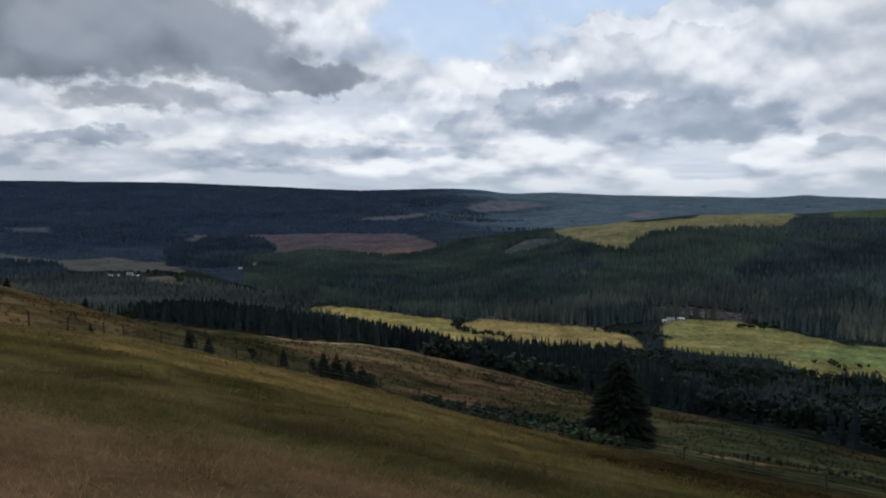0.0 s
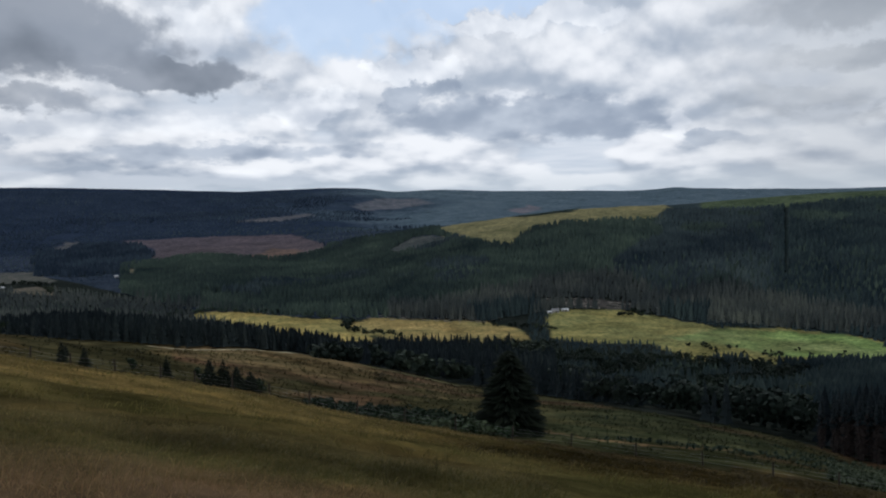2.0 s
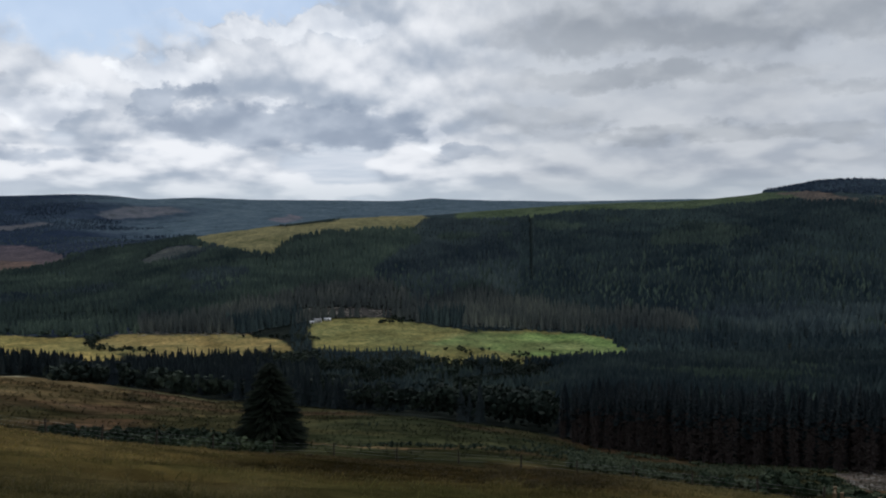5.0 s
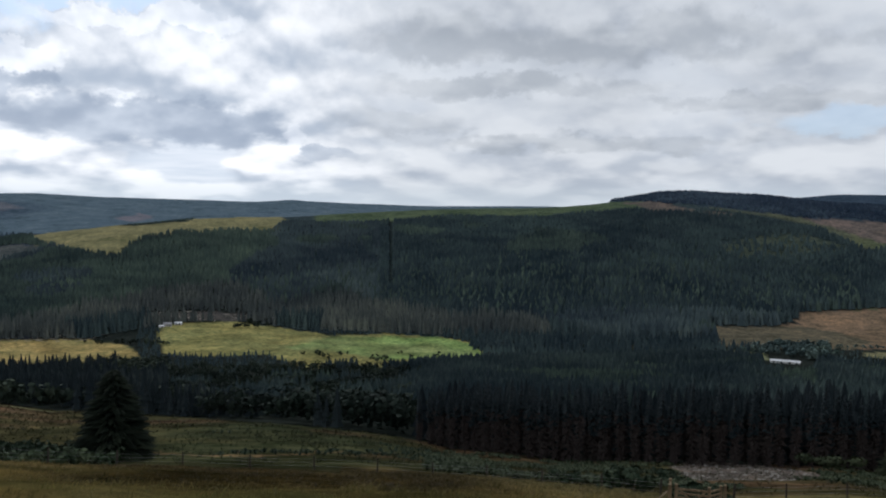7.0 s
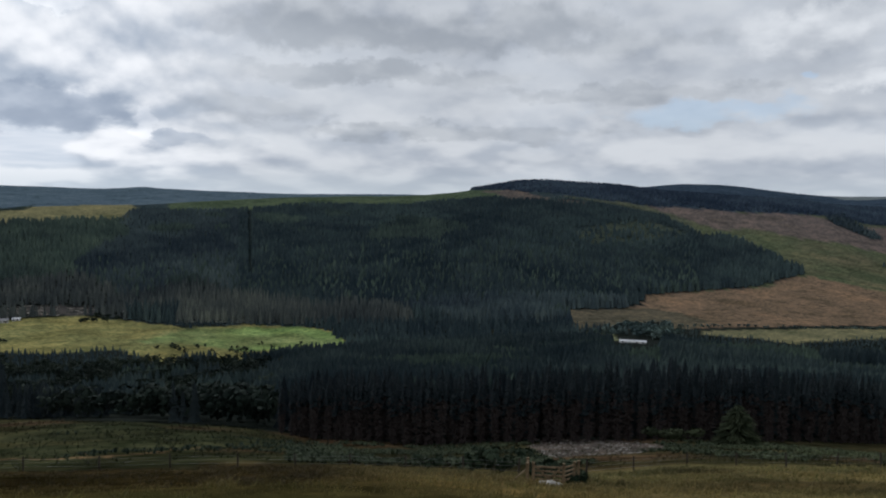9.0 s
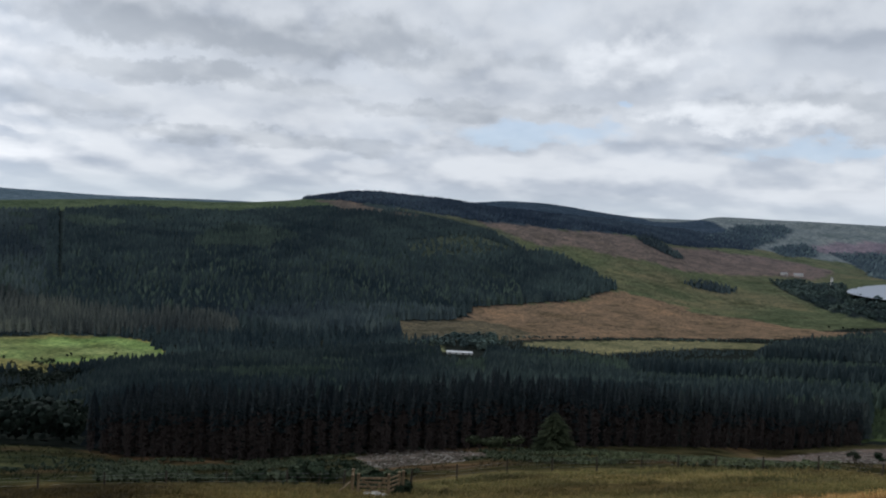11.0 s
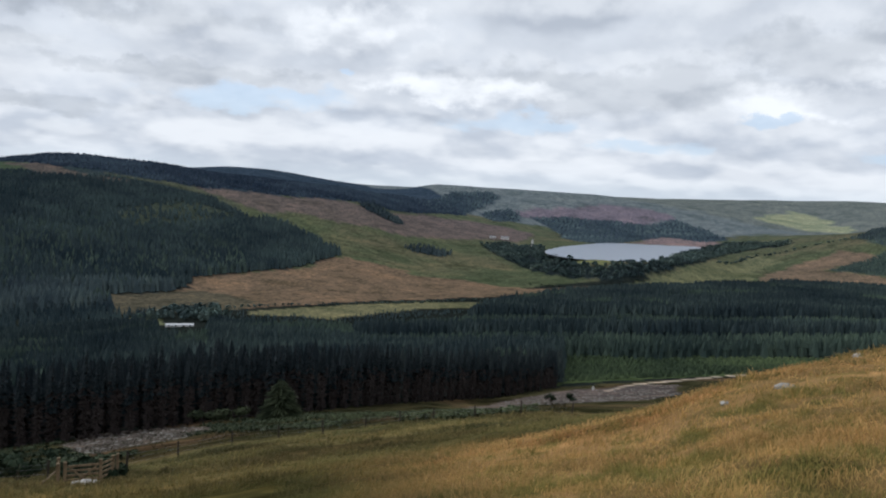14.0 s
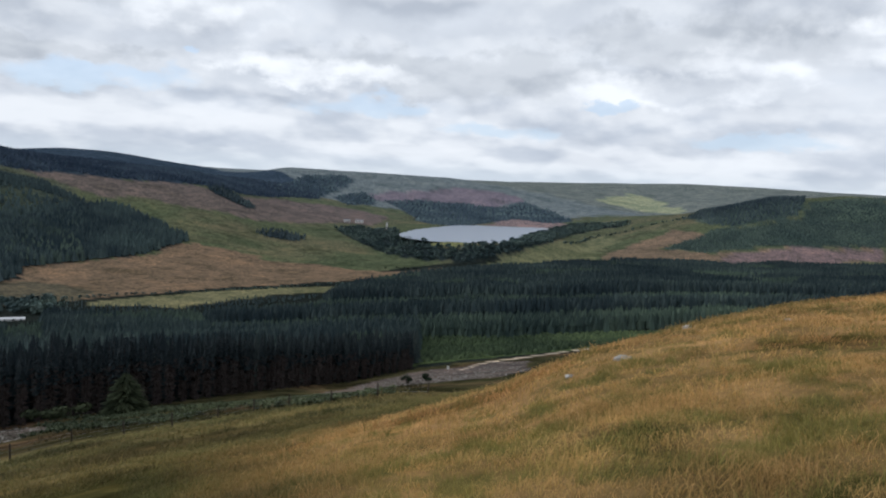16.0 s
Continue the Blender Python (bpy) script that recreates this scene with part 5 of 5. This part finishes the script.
def bush(h, w, clumps, leaf, seed, name, label, mat, group=""):
    rng = np.random.default_rng(seed)
    ob = tagged(new(name), label, "bush", group)
    part("leaves", mesh_of("leaves", *leafy(rng, h, w, clumps, leaf)), mat, ob)
    v, f = [], []
    for k in range(5):
        pv, pf = pole(h * 0.6, 0.05, 0.015, 5)
        pv = pv @ np.array(Matrix.Rotation(rng.uniform(-0.5, 0.5), 3, "X") @ Matrix.Rotation(rng.uniform(-0.5, 0.5), 3, "Y"))
        f.append(pf + sum(len(q) for q in v))
        v.append(pv)
    part("stems", mesh_of("stems", np.concatenate(v), np.concatenate(f)), BARK, ob)
    return ob


stand(spruce(12.6, 5.3, 2600, 11, "large dark spruce standing alone below the fence", LONE_SPRUCE, base=0.02, power=0.5, fan=0.45), 25.4, 113.5)
stand(spruce(9.6, 5.6, 1000, 12, "ragged olive-green spruce before the dark plantation", OLIVE_SPRUCE, base=0.0, power=0.5, fan=0.45), 170, 77.5)
stand(bush(4.0, 4.0, 500, 0.45, 3, "bush", "wide olive bush beside the ragged spruce", OLIVE_SPRUCE), 161, 88)
for i, (bx, by, bh, bw, kind) in enumerate(((-49.5, 155, 4.6, 1.7, 0), (-46.5, 158, 4.2, 1.6, 0), (-34.5, 172, 4.2, 1.5, 0), (-62, 140, 2.8, 1.0, 0), (-42, 175, 2.6, 1.0, 1), (-28, 172, 3.0, 1.3, 1), (-56, 178, 2.6, 1.0, 0),
                                            (-92, 205, 3.0, 1.2, 0), (-105, 192, 2.6, 1.2, 0), (-75, 190, 3.4, 2.2, 1), (-24.0, 160, 5.6, 2.7, 0), (-21.5, 161, 5.9, 2.6, 0), (-19.0, 161, 5.0, 2.6, 0), (-16.5, 162, 4.2, 2.6, 0), (-14.5, 162, 3.2, 1.9, 1))):
    if kind:
        stand(bush(bh, bw, 160, 0.3, 40 + i, "bush", "small dark bush on the moorland slope", GORSE, "scattered slope trees"), bx, by)
    else:
        stand(spruce(bh, bw, 260, 60 + i, "small dark spruce on the moorland slope", LONE_SPRUCE, base=0.0, group="scattered slope trees", power=0.7), bx, by, 0, 1)
for i, (bx, by, bh, bw) in enumerate(((234, 21, 3.4, 1.4), (226, 15, 3.0, 1.5), (83, 67.5, 2.4, 2.4), (42.6, 30.2, 1.0, 0.9), (104, 95, 2.6, 1.3), (60, 62, 1.6, 1.5), (46.0, 35.5, 1.3, 1.3), (47.5, 35.2, 1.2, 1.2), (52, 45.5, 2.4, 1.7), (50, 46.5, 2.0, 1.6))):
    stand(bush(bh, bw, 200, 0.28, 80 + i, "bush", "dark green bush beside the stony clearing", GORSE, "clearing bushes"), bx, by)

# the plantation's edge, tree by tree
EDGE = [spruce(19.0, 2.3, 230, 100 + k, "tall dark spruce at the plantation's edge with bare brown lower boughs", NEEDLES, 0.4 + 0.05 * k, 130, "plantation edge spruces", 0.6) for k in range(5)]
rng = np.random.default_rng(77)
placed = 0
for rowed in range(3):
    b = 33.5
    while b < 85.2 and placed < 285:
        rr = float(line_at(SHOULDER, b)) + 2 + rowed * 4.2 + rng.uniform(-1.2, 1.2)
        bx, by = rr * math.sin(radians(b)), rr * math.cos(radians(b))
        sc = float(np.interp(b, [33, 37, 80, 86], [0.75, 1.0, 0.98, 0.85])) * rng.uniform(0.86, 1.1)
        if placed < 5:
            ob = EDGE[placed]
            stand(ob, bx, by, rng.uniform(0, 360), sc)
        else:
            m = Matrix.Translation((bx, by, float(ground(np.array([bx]), np.array([by]))[0]) - 0.1)) @ Matrix.Rotation(rng.uniform(0, 6.28), 4, "Z")
            ob = copy_thing(EDGE[placed % 5], m)
            ob.scale = (sc, sc, sc)
        placed += 1
        b += math.degrees(rng.uniform(2.3, 3.9) / rr)

def fern(seed):
    """A clump of arching fronds."""
    rng = np.random.default_rng(seed)
    v, f = [], []
    for i in range(16):
        a, l, h = rng.uniform(0, 6.28), rng.uniform(0.45, 0.8), rng.uniform(0.55, 1.0)
        ca, sa, w = math.cos(a), math.sin(a), rng.uniform(0.09, 0.16)
        k = len(v)
        v += [(0.08 * ca, 0.08 * sa, 0.1), (0.45 * l * ca - w * sa, 0.45 * l * sa + w * ca, h * 0.85), (0.45 * l * ca + w * sa, 0.45 * l * sa - w * ca, h * 0.85), (l * ca, l * sa, h * rng.uniform(0.55, 0.9))]
        f += [(k, k + 2, k + 1), (k + 1, k + 2, k + 3)]
    return np.array(v), np.array(f)


FERNS = [fern(k) for k in range(6)]


# bracken and scrub between the fence and the trees
def undergrowth(b0, b1, r0, r1, gap, h, mat, name, label, lump, least):
    x, y = spots(RNG, b0, b1, r0, r1, gap)
    k = rough(x, y, lump, 91) > least
    k &= ~inside("rubble_a", x, y, 3) & ~inside("rubble_b", x, y, 3) & ~inside("rubble_c", x, y, 3)
    k &= np.hypot(x, y) < line_at(SHOULDER, np.degrees(np.arctan2(x, y))) - 3
    v, f, tones = planted(FERNS if name == "bracken" else LEAFY_FAR, x[k], y[k], h * RNG.uniform(0.6, 1.25, k.sum()), RNG, 0.15)
    o = v.mean(0)
    o[2] = v[:, 2].min()
    thing(name, toned(mesh_of(name, v - o, f), tones), mat, label, "undergrowth", "stuff").location = o


undergrowth(34, 84, 88, 200, 1.3, 1.0, BRACKEN, "bracken", "green bracken fronds below the fence", 15, 0.08)
undergrowth(-2, 13, 98, 150, 1.8, 1.9, GORSE, "dark_scrub", "dark scrub along the slope's foot", 18, 0.0)
undergrowth(14, 40, 100, 200, 2.2, 0.8, GORSE, "bracken", "patches of bracken and rushes on the lower slope", 22, 0.3)

# ---- fences and gate ----
def beam(sx, sy, sz, bevel=0.012):
    bm = bmesh.new()
    bmesh.ops.create_cube(bm, size=1.0)
    bmesh.ops.scale(bm, vec=(sx, sy, sz), verts=bm.verts)
    bmesh.ops.bevel(bm, geom=list(bm.edges), offset=min(bevel, 0.2 * min(sx, sy, sz)), segments=1, affect="EDGES")
    me = bpy.data.meshes.new("beam")
    bm.to_mesh(me)
    bm.free()
    return me


POST_MESH = mesh_of("post", *pole(1.45, 0.085, 0.075, 8))
POST_MESH.materials.append(POST_WOOD)


def fence(spotlist, label):
    at = [Vector((r * math.sin(radians(b)), r * math.cos(radians(b)), 0)) for b, r in spotlist]
    for p in at:
        p.z = float(ground(np.array([p.x]), np.array([p.y]))[0])
    whole = tagged(new("fence"), label, "fence")
    whole.location = at[0]
    for i, p in enumerate(at):
        ob = part("post", POST_MESH, None, whole)
        ob.location = p - at[0]
        ob.rotation_euler = (random.uniform(-0.06, 0.06), random.uniform(-0.06, 0.06), random.uniform(0, 6))
    for up in (0.5, 0.85, 1.15):
        cu = bpy.data.curves.new("wire", "CURVE")
        cu.dimensions, cu.bevel_depth, cu.bevel_resolution = "3D", 0.004, 0
        sp = cu.splines.new("POLY")
        sp.points.add(len(at) - 1)
        for i, p in enumerate(at):
            sp.points[i].co = (*(p - at[0] + Vector((0, 0, up))), 1)
        cu.materials.append(WIRE)
        ob = new("wire", cu)
        ob.parent = whole


fence([(-29.5, 77), (-27.4, 77), (-25.2, 76), (-23.0, 76), (-21.8, 76), (-19.5, 76), (-17.2, 76), (-14.5, 76), (-11.7, 75), (-9.5, 75), (-7.0, 74), (-4.5, 74), (-1.7, 73), (1.6, 72), (5.0, 71), (8.7, 71), (12.8, 70),
       (17.0, 80), (21.5, 78), (26.0, 76), (30.5, 74), (34.5, 73), (38.4, 72), (42.4, 70), (46.6, 66), (50.6, 60)], "old post and wire fence along the hill's brow")
fence([(55.4, 60), (58.7, 74), (62.3, 78), (65.5, 80), (68.6, 81), (71.6, 82), (74.1, 83), (76.5, 84), (79.5, 85), (82.8, 86), (86.4, 87)], "post and wire fence through rough grass")


def gate():
    b, r = radians(52.9), 51.0
    o = Vector((r * math.sin(b), r * math.cos(b), 0))
    o.z = float(ground(np.array([o.x]), np.array([o.y]))[0])
    g = tagged(new("wooden_gate"), "weathered wooden kissing gate with rails and braces", "gate")
    g.matrix_basis = Matrix.Translation(o) @ Matrix.Rotation(-b, 4, "Z") @ Matrix.Scale(0.86, 4)
    post_me, rail_me, side_me, brace_me = beam(0.21, 0.21, 1.9), beam(2.15, 0.07, 0.15), beam(0.07, 1.25, 0.15), beam(1.25, 0.05, 0.13)
    for x, y, lift in ((-1.75, 0.0, 0.0), (-1.3, 0.0, 0.08), (0.95, -0.05, 0.12), (1.75, 0.95, 0.0), (2.05, 1.1, 0.05), (-1.75, 1.3, 0.0)):
        ob = part("post", post_me, GATE_WOOD, g)
        ob.location = (x, y, 0.52 + lift)
    for i in range(4):
        ob = part("rail", rail_me, GATE_WOOD, g)
        ob.location, ob.rotation_euler = (-0.17, -0.06, 0.28 + 0.32 * i), (0, -0.02 if i == 3 else 0, 0)
        ob = part("side_rail", side_me, GATE_WOOD, g)
        ob.location, ob.rotation_euler = (1.38, 0.45, 0.29 + 0.32 * i), (0, 0, -0.7)
        ob = part("side_rail", side_me, GATE_WOOD, g)
        ob.location = (-1.75, 0.65, 0.29 + 0.32 * i)
    for s in (1, -1):
        ob = part("brace", brace_me, GATE_WOOD, g)
        ob.location, ob.rotation_euler = (-0.17 - 0.45 * s, -0.11, 0.8), (0, s * 0.75, 0)
    ob = part("strut", beam(1.5, 0.09, 0.09), WOOD, g)
    ob.location, ob.rotation_euler = (-2.3, 0.0, 0.55), (0, -0.75, 0)


gate()


def boulder(size, seed, flat=0.6, fine=2):
    bm = bmesh.new()
    bmesh.ops.create_icosphere(bm, subdivisions=fine, radius=1.0)
    noise.seed_set(seed + 1)
    for v in bm.verts:
        v.co = v.co * (1 + 0.35 * noise.noise(v.co * 1.3 + Vector((seed, 0, 0))))
        v.co.z *= flat
        v.co *= size
    me = bpy.data.meshes.new("stone")
    bm.to_mesh(me)
    bm.free()
    me.materials.append(STONE)
    return me


for i, (b, r, s) in enumerate(((52.4, 49.6, 0.34), (53.0, 49.5, 0.42), (53.5, 49.7, 0.3), (100.0, 20.5, 0.22), (104.4, 31.5, 0.32), (96.4, 19.0, 0.12), (110.5, 26.0, 0.16))):
    ob = tagged(new("stone", boulder(s, i, 0.45)), "pale weathered stone lying in the grass", "stone", "loose stones")
    stand(ob, r * math.sin(radians(b)), r * math.cos(radians(b)), 40 * i, 1, -0.3 * s * 0.45)

# rubble of the stony clearing
ROCKS = []
for k in range(5):
    me = boulder(1.0, 30 + k, 0.55, 1)
    me.calc_loop_triangles()
    ROCKS.append((np.array([v.co[:] for v in me.vertices]), np.array([t.vertices[:] for t in me.loop_triangles])))
    bpy.data.meshes.remove(me)
rx, ry = [], []
for area, n in (("rubble_a", 500), ("rubble_b", 900), ("rubble_c", 900)):
    p = np.array(AREAS[area])
    x, y = RNG.uniform(p[:, 0].min(), p[:, 0].max(), n * 3), RNG.uniform(p[:, 1].min(), p[:, 1].max(), n * 3)
    k = np.where(inside(area, x, y))[0][:n]
    rx.append(x[k])
    ry.append(y[k])
rx, ry = np.concatenate(rx), np.concatenate(ry)
v, f, _ = planted(ROCKS, rx, ry, 0.10 + 0.42 * RNG.uniform(0, 1, len(rx)) ** 4, RNG, 0.02)
thing("rubble", mesh_of("rubble", v, f), RUBBLE, "scattered pale stones and brash on bare earth", "rubble", "stuff")


def logs(n, seed):
    """Felled trunks lying along the forest's lower edge."""
    rng = np.random.default_rng(seed)
    x, y = np.concatenate([rng.uniform(245, 400, n), rng.uniform(60, 190, n)]), np.concatenate([rng.uniform(925, 1035, n), rng.uniform(870, 960, n)])
    r, b = polar(x, y)
    k = inside("farm_fell", x, y, 10) | ((np.abs(r - line_at(FAR, b) - 16) < 18) & (x < 200))
    x, y = x[k], y[k]
    bar = mesh_of("log", *pole(9.0, 0.35, 0.22, 6))
    pv = np.array([v.co[:] for v in bar.vertices])[:, [2, 0, 1]]
    bar.calc_loop_triangles()
    pf = np.array([t.vertices[:] for t in bar.loop_triangles])
    bpy.data.meshes.remove(bar)
    v, f, _ = planted([(pv, pf)], x, y, rng.uniform(0.5, 1.1, len(x)), rng, -0.3)
    o = v.mean(0)
    o[2] = v[:, 2].min()
    thing("felled_logs", mesh_of("felled_logs", v - o, f), FELLED, "pale felled trunks and brash at the forest's lower edge", "logs", "stuff").location = o


logs(260, 5)


def sign():
    s = tagged(new("marker_post"), "white marker board on a short post by the track", "sign")
    part("post", mesh_of("post", *pole(1.2, 0.06, 0.06, 8)), WOOD, s)
    part("board", beam(0.95, 0.06, 1.4), WHITEWASH, s).location = (0, -0.08, 1.3)
    stand(s, 325, 12.5, -88, 1, 0)


sign()

# ---- buildings ----
def house(x, y, long, deep, wall, rise, turn, label, roofmat=SLATE, windows=3, chimney=True, category="house", name="house", wallmat=WHITEWASH):
    h = tagged(new(name), label, category)
    bm = bmesh.new()
    bmesh.ops.create_cube(bm, size=1.0)
    bmesh.ops.scale(bm, vec=(long, deep, wall), verts=bm.verts)
    bmesh.ops.translate(bm, vec=(0, 0, wall / 2), verts=bm.verts)
    me = bpy.data.meshes.new("wall")
    bm.to_mesh(me)
    bm.free()
    part("wall", me, wallmat, h)
    e, d = long / 2 + 0.3, deep / 2 + 0.4
    v = [(-e, -d, wall - 0.1), (e, -d, wall - 0.1), (e, d, wall - 0.1), (-e, d, wall - 0.1), (-e, 0, wall + rise), (e, 0, wall + rise)]
    me = bpy.data.meshes.new("roof")
    me.from_pydata(v, [], [(0, 1, 5, 4), (2, 3, 4, 5), (0, 4, 3), (1, 2, 5), (3, 2, 1, 0)])
    part("roof", me, roofmat, h)
    for i in range(windows):
        wx = -long / 2 + long * (i + 0.5) / windows
        w = part("window", beam(1.3, 0.12, 1.3, 0.02), DARKGLASS, h)
        w.location = (wx, -deep / 2, wall * 0.58)
        part("sill", beam(1.5, 0.25, 0.12, 0.02), STONE, w).location = (0, -0.05, -0.72)
    dr = part("door", beam(1.1, 0.12, 2.1, 0.02), BARK, h)
    dr.location = (long * 0.17, -deep / 2, 1.05)
    if chimney:
        part("chimney", beam(0.9, 0.9, 1.8, 0.03), STONE, h).location = (long / 2 - 0.8, 0, wall + rise + 0.3)
    return stand(h, x, y, turn, 1, 0.2)


house(267, 931, 9, 5.5, 3.0, 2.0, -16, "white farmhouse with a grey slate roof beside the meadow")
house(281, 937, 8, 5, 2.0, 1.4, -30, "long white farm outbuilding with a pale roof", TIN, 2, False, "barn", "farm_shed")
house(258, 924, 5, 4, 2.0, 1.2, -10, "low white farm shed by the farmhouse", TIN, 1, False, "barn", "farm_shed")
house(388, 903, 8, 5, 2.4, 1.5, -22, "pale shed at the forest's edge", TIN, 1, False, "barn", "farm_shed")
house(664, 408, 25, 8, 2.0, 1.0, -58, "long low barn with a pale sheet roof among trees", TIN, 4, False, "barn", "barn")
for i, (hx, hy, hl, hw, ht) in enumerate(((-618, 1470, 12, 7, 20), (-597, 1455, 17, 7, 28), (-575, 1468, 13, 7, 10), (-555, 1445, 11, 7, 35), (-585, 1490, 14, 7, 15), (-414, 1630, 9, 5, 20))):
    house(hx, hy, hl * 0.8, hw, 3.0, 2.0, ht, "distant pale house in the valley hamlet", TIN if i % 2 else SLATE, 3, i % 2 == 0)
house(1985, 318, 20, 10, 5, 3, -82, "white house above the reservoir's shore")
house(1960, 345, 14, 9, 4, 2.4, -70, "pale cottage near the reservoir", SLATE, 2)


def tower():
    t = tagged(new("valve_tower"), "slender white valve tower by the reservoir", "tower")
    part("shaft", mesh_of("shaft", *pole(17.0, 2.3, 2.0, 12)), WHITEWASH, t)
    part("cap", beam(5.2, 5.2, 1.2, 0.1), STONE, t).location = (0, 0, 17.2)
    stand(t, 1758, 220, 0, 1, 0.3)


tower()

# ---- moor grass ----
def grass(b0, b1, r0, r1, per_metre, high, seed, blades=7, rough_land=False):
    rng = np.random.default_rng(seed)
    area = (r1 * r1 - r0 * r0) / 2 * math.radians(b1 - b0)
    n = int(area * per_metre)
    r, b = np.sqrt(rng.uniform(r0 * r0, r1 * r1, n)), np.radians(rng.uniform(b0, b1, n))
    x, y = r * np.sin(b), r * np.cos(b)
    k = (rough(x, y, 1.3, 95) + 0.6 * rough(x, y, 5, 96) + rng.uniform(-0.7, 0.7, n) > -0.35) & (r < np.where(np.degrees(b) > 28, line_at(HOLLOW, np.degrees(b)), line_at(BROW, np.degrees(b)) * 1.1))
    if rough_land:
        k = (rough(x, y, 9, 98) + rng.uniform(-0.5, 0.5, n) > 0.0) & (r < line_at(SHOULDER, np.degrees(b))) & (r > line_at(BROW, np.degrees(b)) * 1.08)
    x, y, r = x[k], y[k], r[k]
    n = len(x)
    z = ground(x, y) - 0.03
    size = high * (0.85 + 0.8 * rough(x, y, 0.9, 97)) * rng.uniform(0.6, 1.35, n)
    a = rng.uniform(0, 6.2832, (n, blades))
    lean = np.abs(rng.normal(0.0, 0.75, (n, blades))) + 0.2
    hh = size[:, None] * rng.uniform(0.55, 1.2, (n, blades))
    wd = np.maximum(0.0032, 0.0005 * r)[:, None] * rng.uniform(0.7, 1.3, (n, blades))
    # the wind lays the grass to one side
    dx, dy = np.cos(a) * lean + 0.22, np.sin(a) * lean - 0.10
    px, py = x[:, None] + rng.normal(0, 0.12, (n, blades)), y[:, None] + rng.normal(0, 0.12, (n, blades))
    t = rng.uniform(0, 6.2832, (n, blades))
    ux, uy = np.cos(t) * wd, np.sin(t) * wd
    zz = z[:, None]
    P = np.stack([np.stack([px - ux, py - uy, zz + 0 * px], -1), np.stack([px + ux, py + uy, zz + 0 * px], -1),
                  np.stack([px + dx * hh * 0.45 + ux * 0.8, py + dy * hh * 0.45 + uy * 0.8, zz + hh * 0.62], -1), np.stack([px + dx * hh * 0.45 - ux * 0.8, py + dy * hh * 0.45 - uy * 0.8, zz + hh * 0.62], -1),
                  np.stack([px + dx * hh * 1.1, py + dy * hh * 1.1, zz + hh * (1.0 - 0.25 * lean)], -1)], 2).reshape(-1, 3)
    q = np.arange(n * blades)[:, None] * 5
    F = np.concatenate([q + [0, 1, 2], q + [0, 2, 3], q + [3, 2, 4]])
    me = mesh_of("moor_grass", P, F)
    col = np.ones((len(P), 4), np.float32)
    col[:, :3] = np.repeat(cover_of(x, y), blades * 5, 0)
    # greener at the root, straw-coloured at the tip
    col[:, :3] *= np.tile(np.array([(0.80, 0.92, 0.75)] * 2 + [(1.0, 1.0, 0.95)] * 2 + [(1.2, 1.12, 1.0)]), (n * blades, 1))
    me.attributes.new("cover", "FLOAT_COLOR", "POINT").data.foreach_set("color", col.ravel())
    thing("moor_grass", me, GRASS_NEAR, "wind-blown tawny moor grass in tussocks", "grass", "stuff")


grass(66, 121, 5, 16, 125, 0.14, 1)
grass(66, 121, 16, 46, 21, 0.18, 2, 6)
grass(60, 92, 46, 88, 3, 0.36, 6)
grass(-34, 16, 6, 17, 75, 0.15, 3)
grass(-34, 30, 17, 92, 3.2, 0.2, 4, 6)
grass(28, 66, 24, 80, 4, 0.34, 5)
grass(-31, 40, 95, 330, 0.22, 0.75, 7, 5, True)
grass(40, 86, 80, 200, 0.25, 0.6, 8, 5, True)
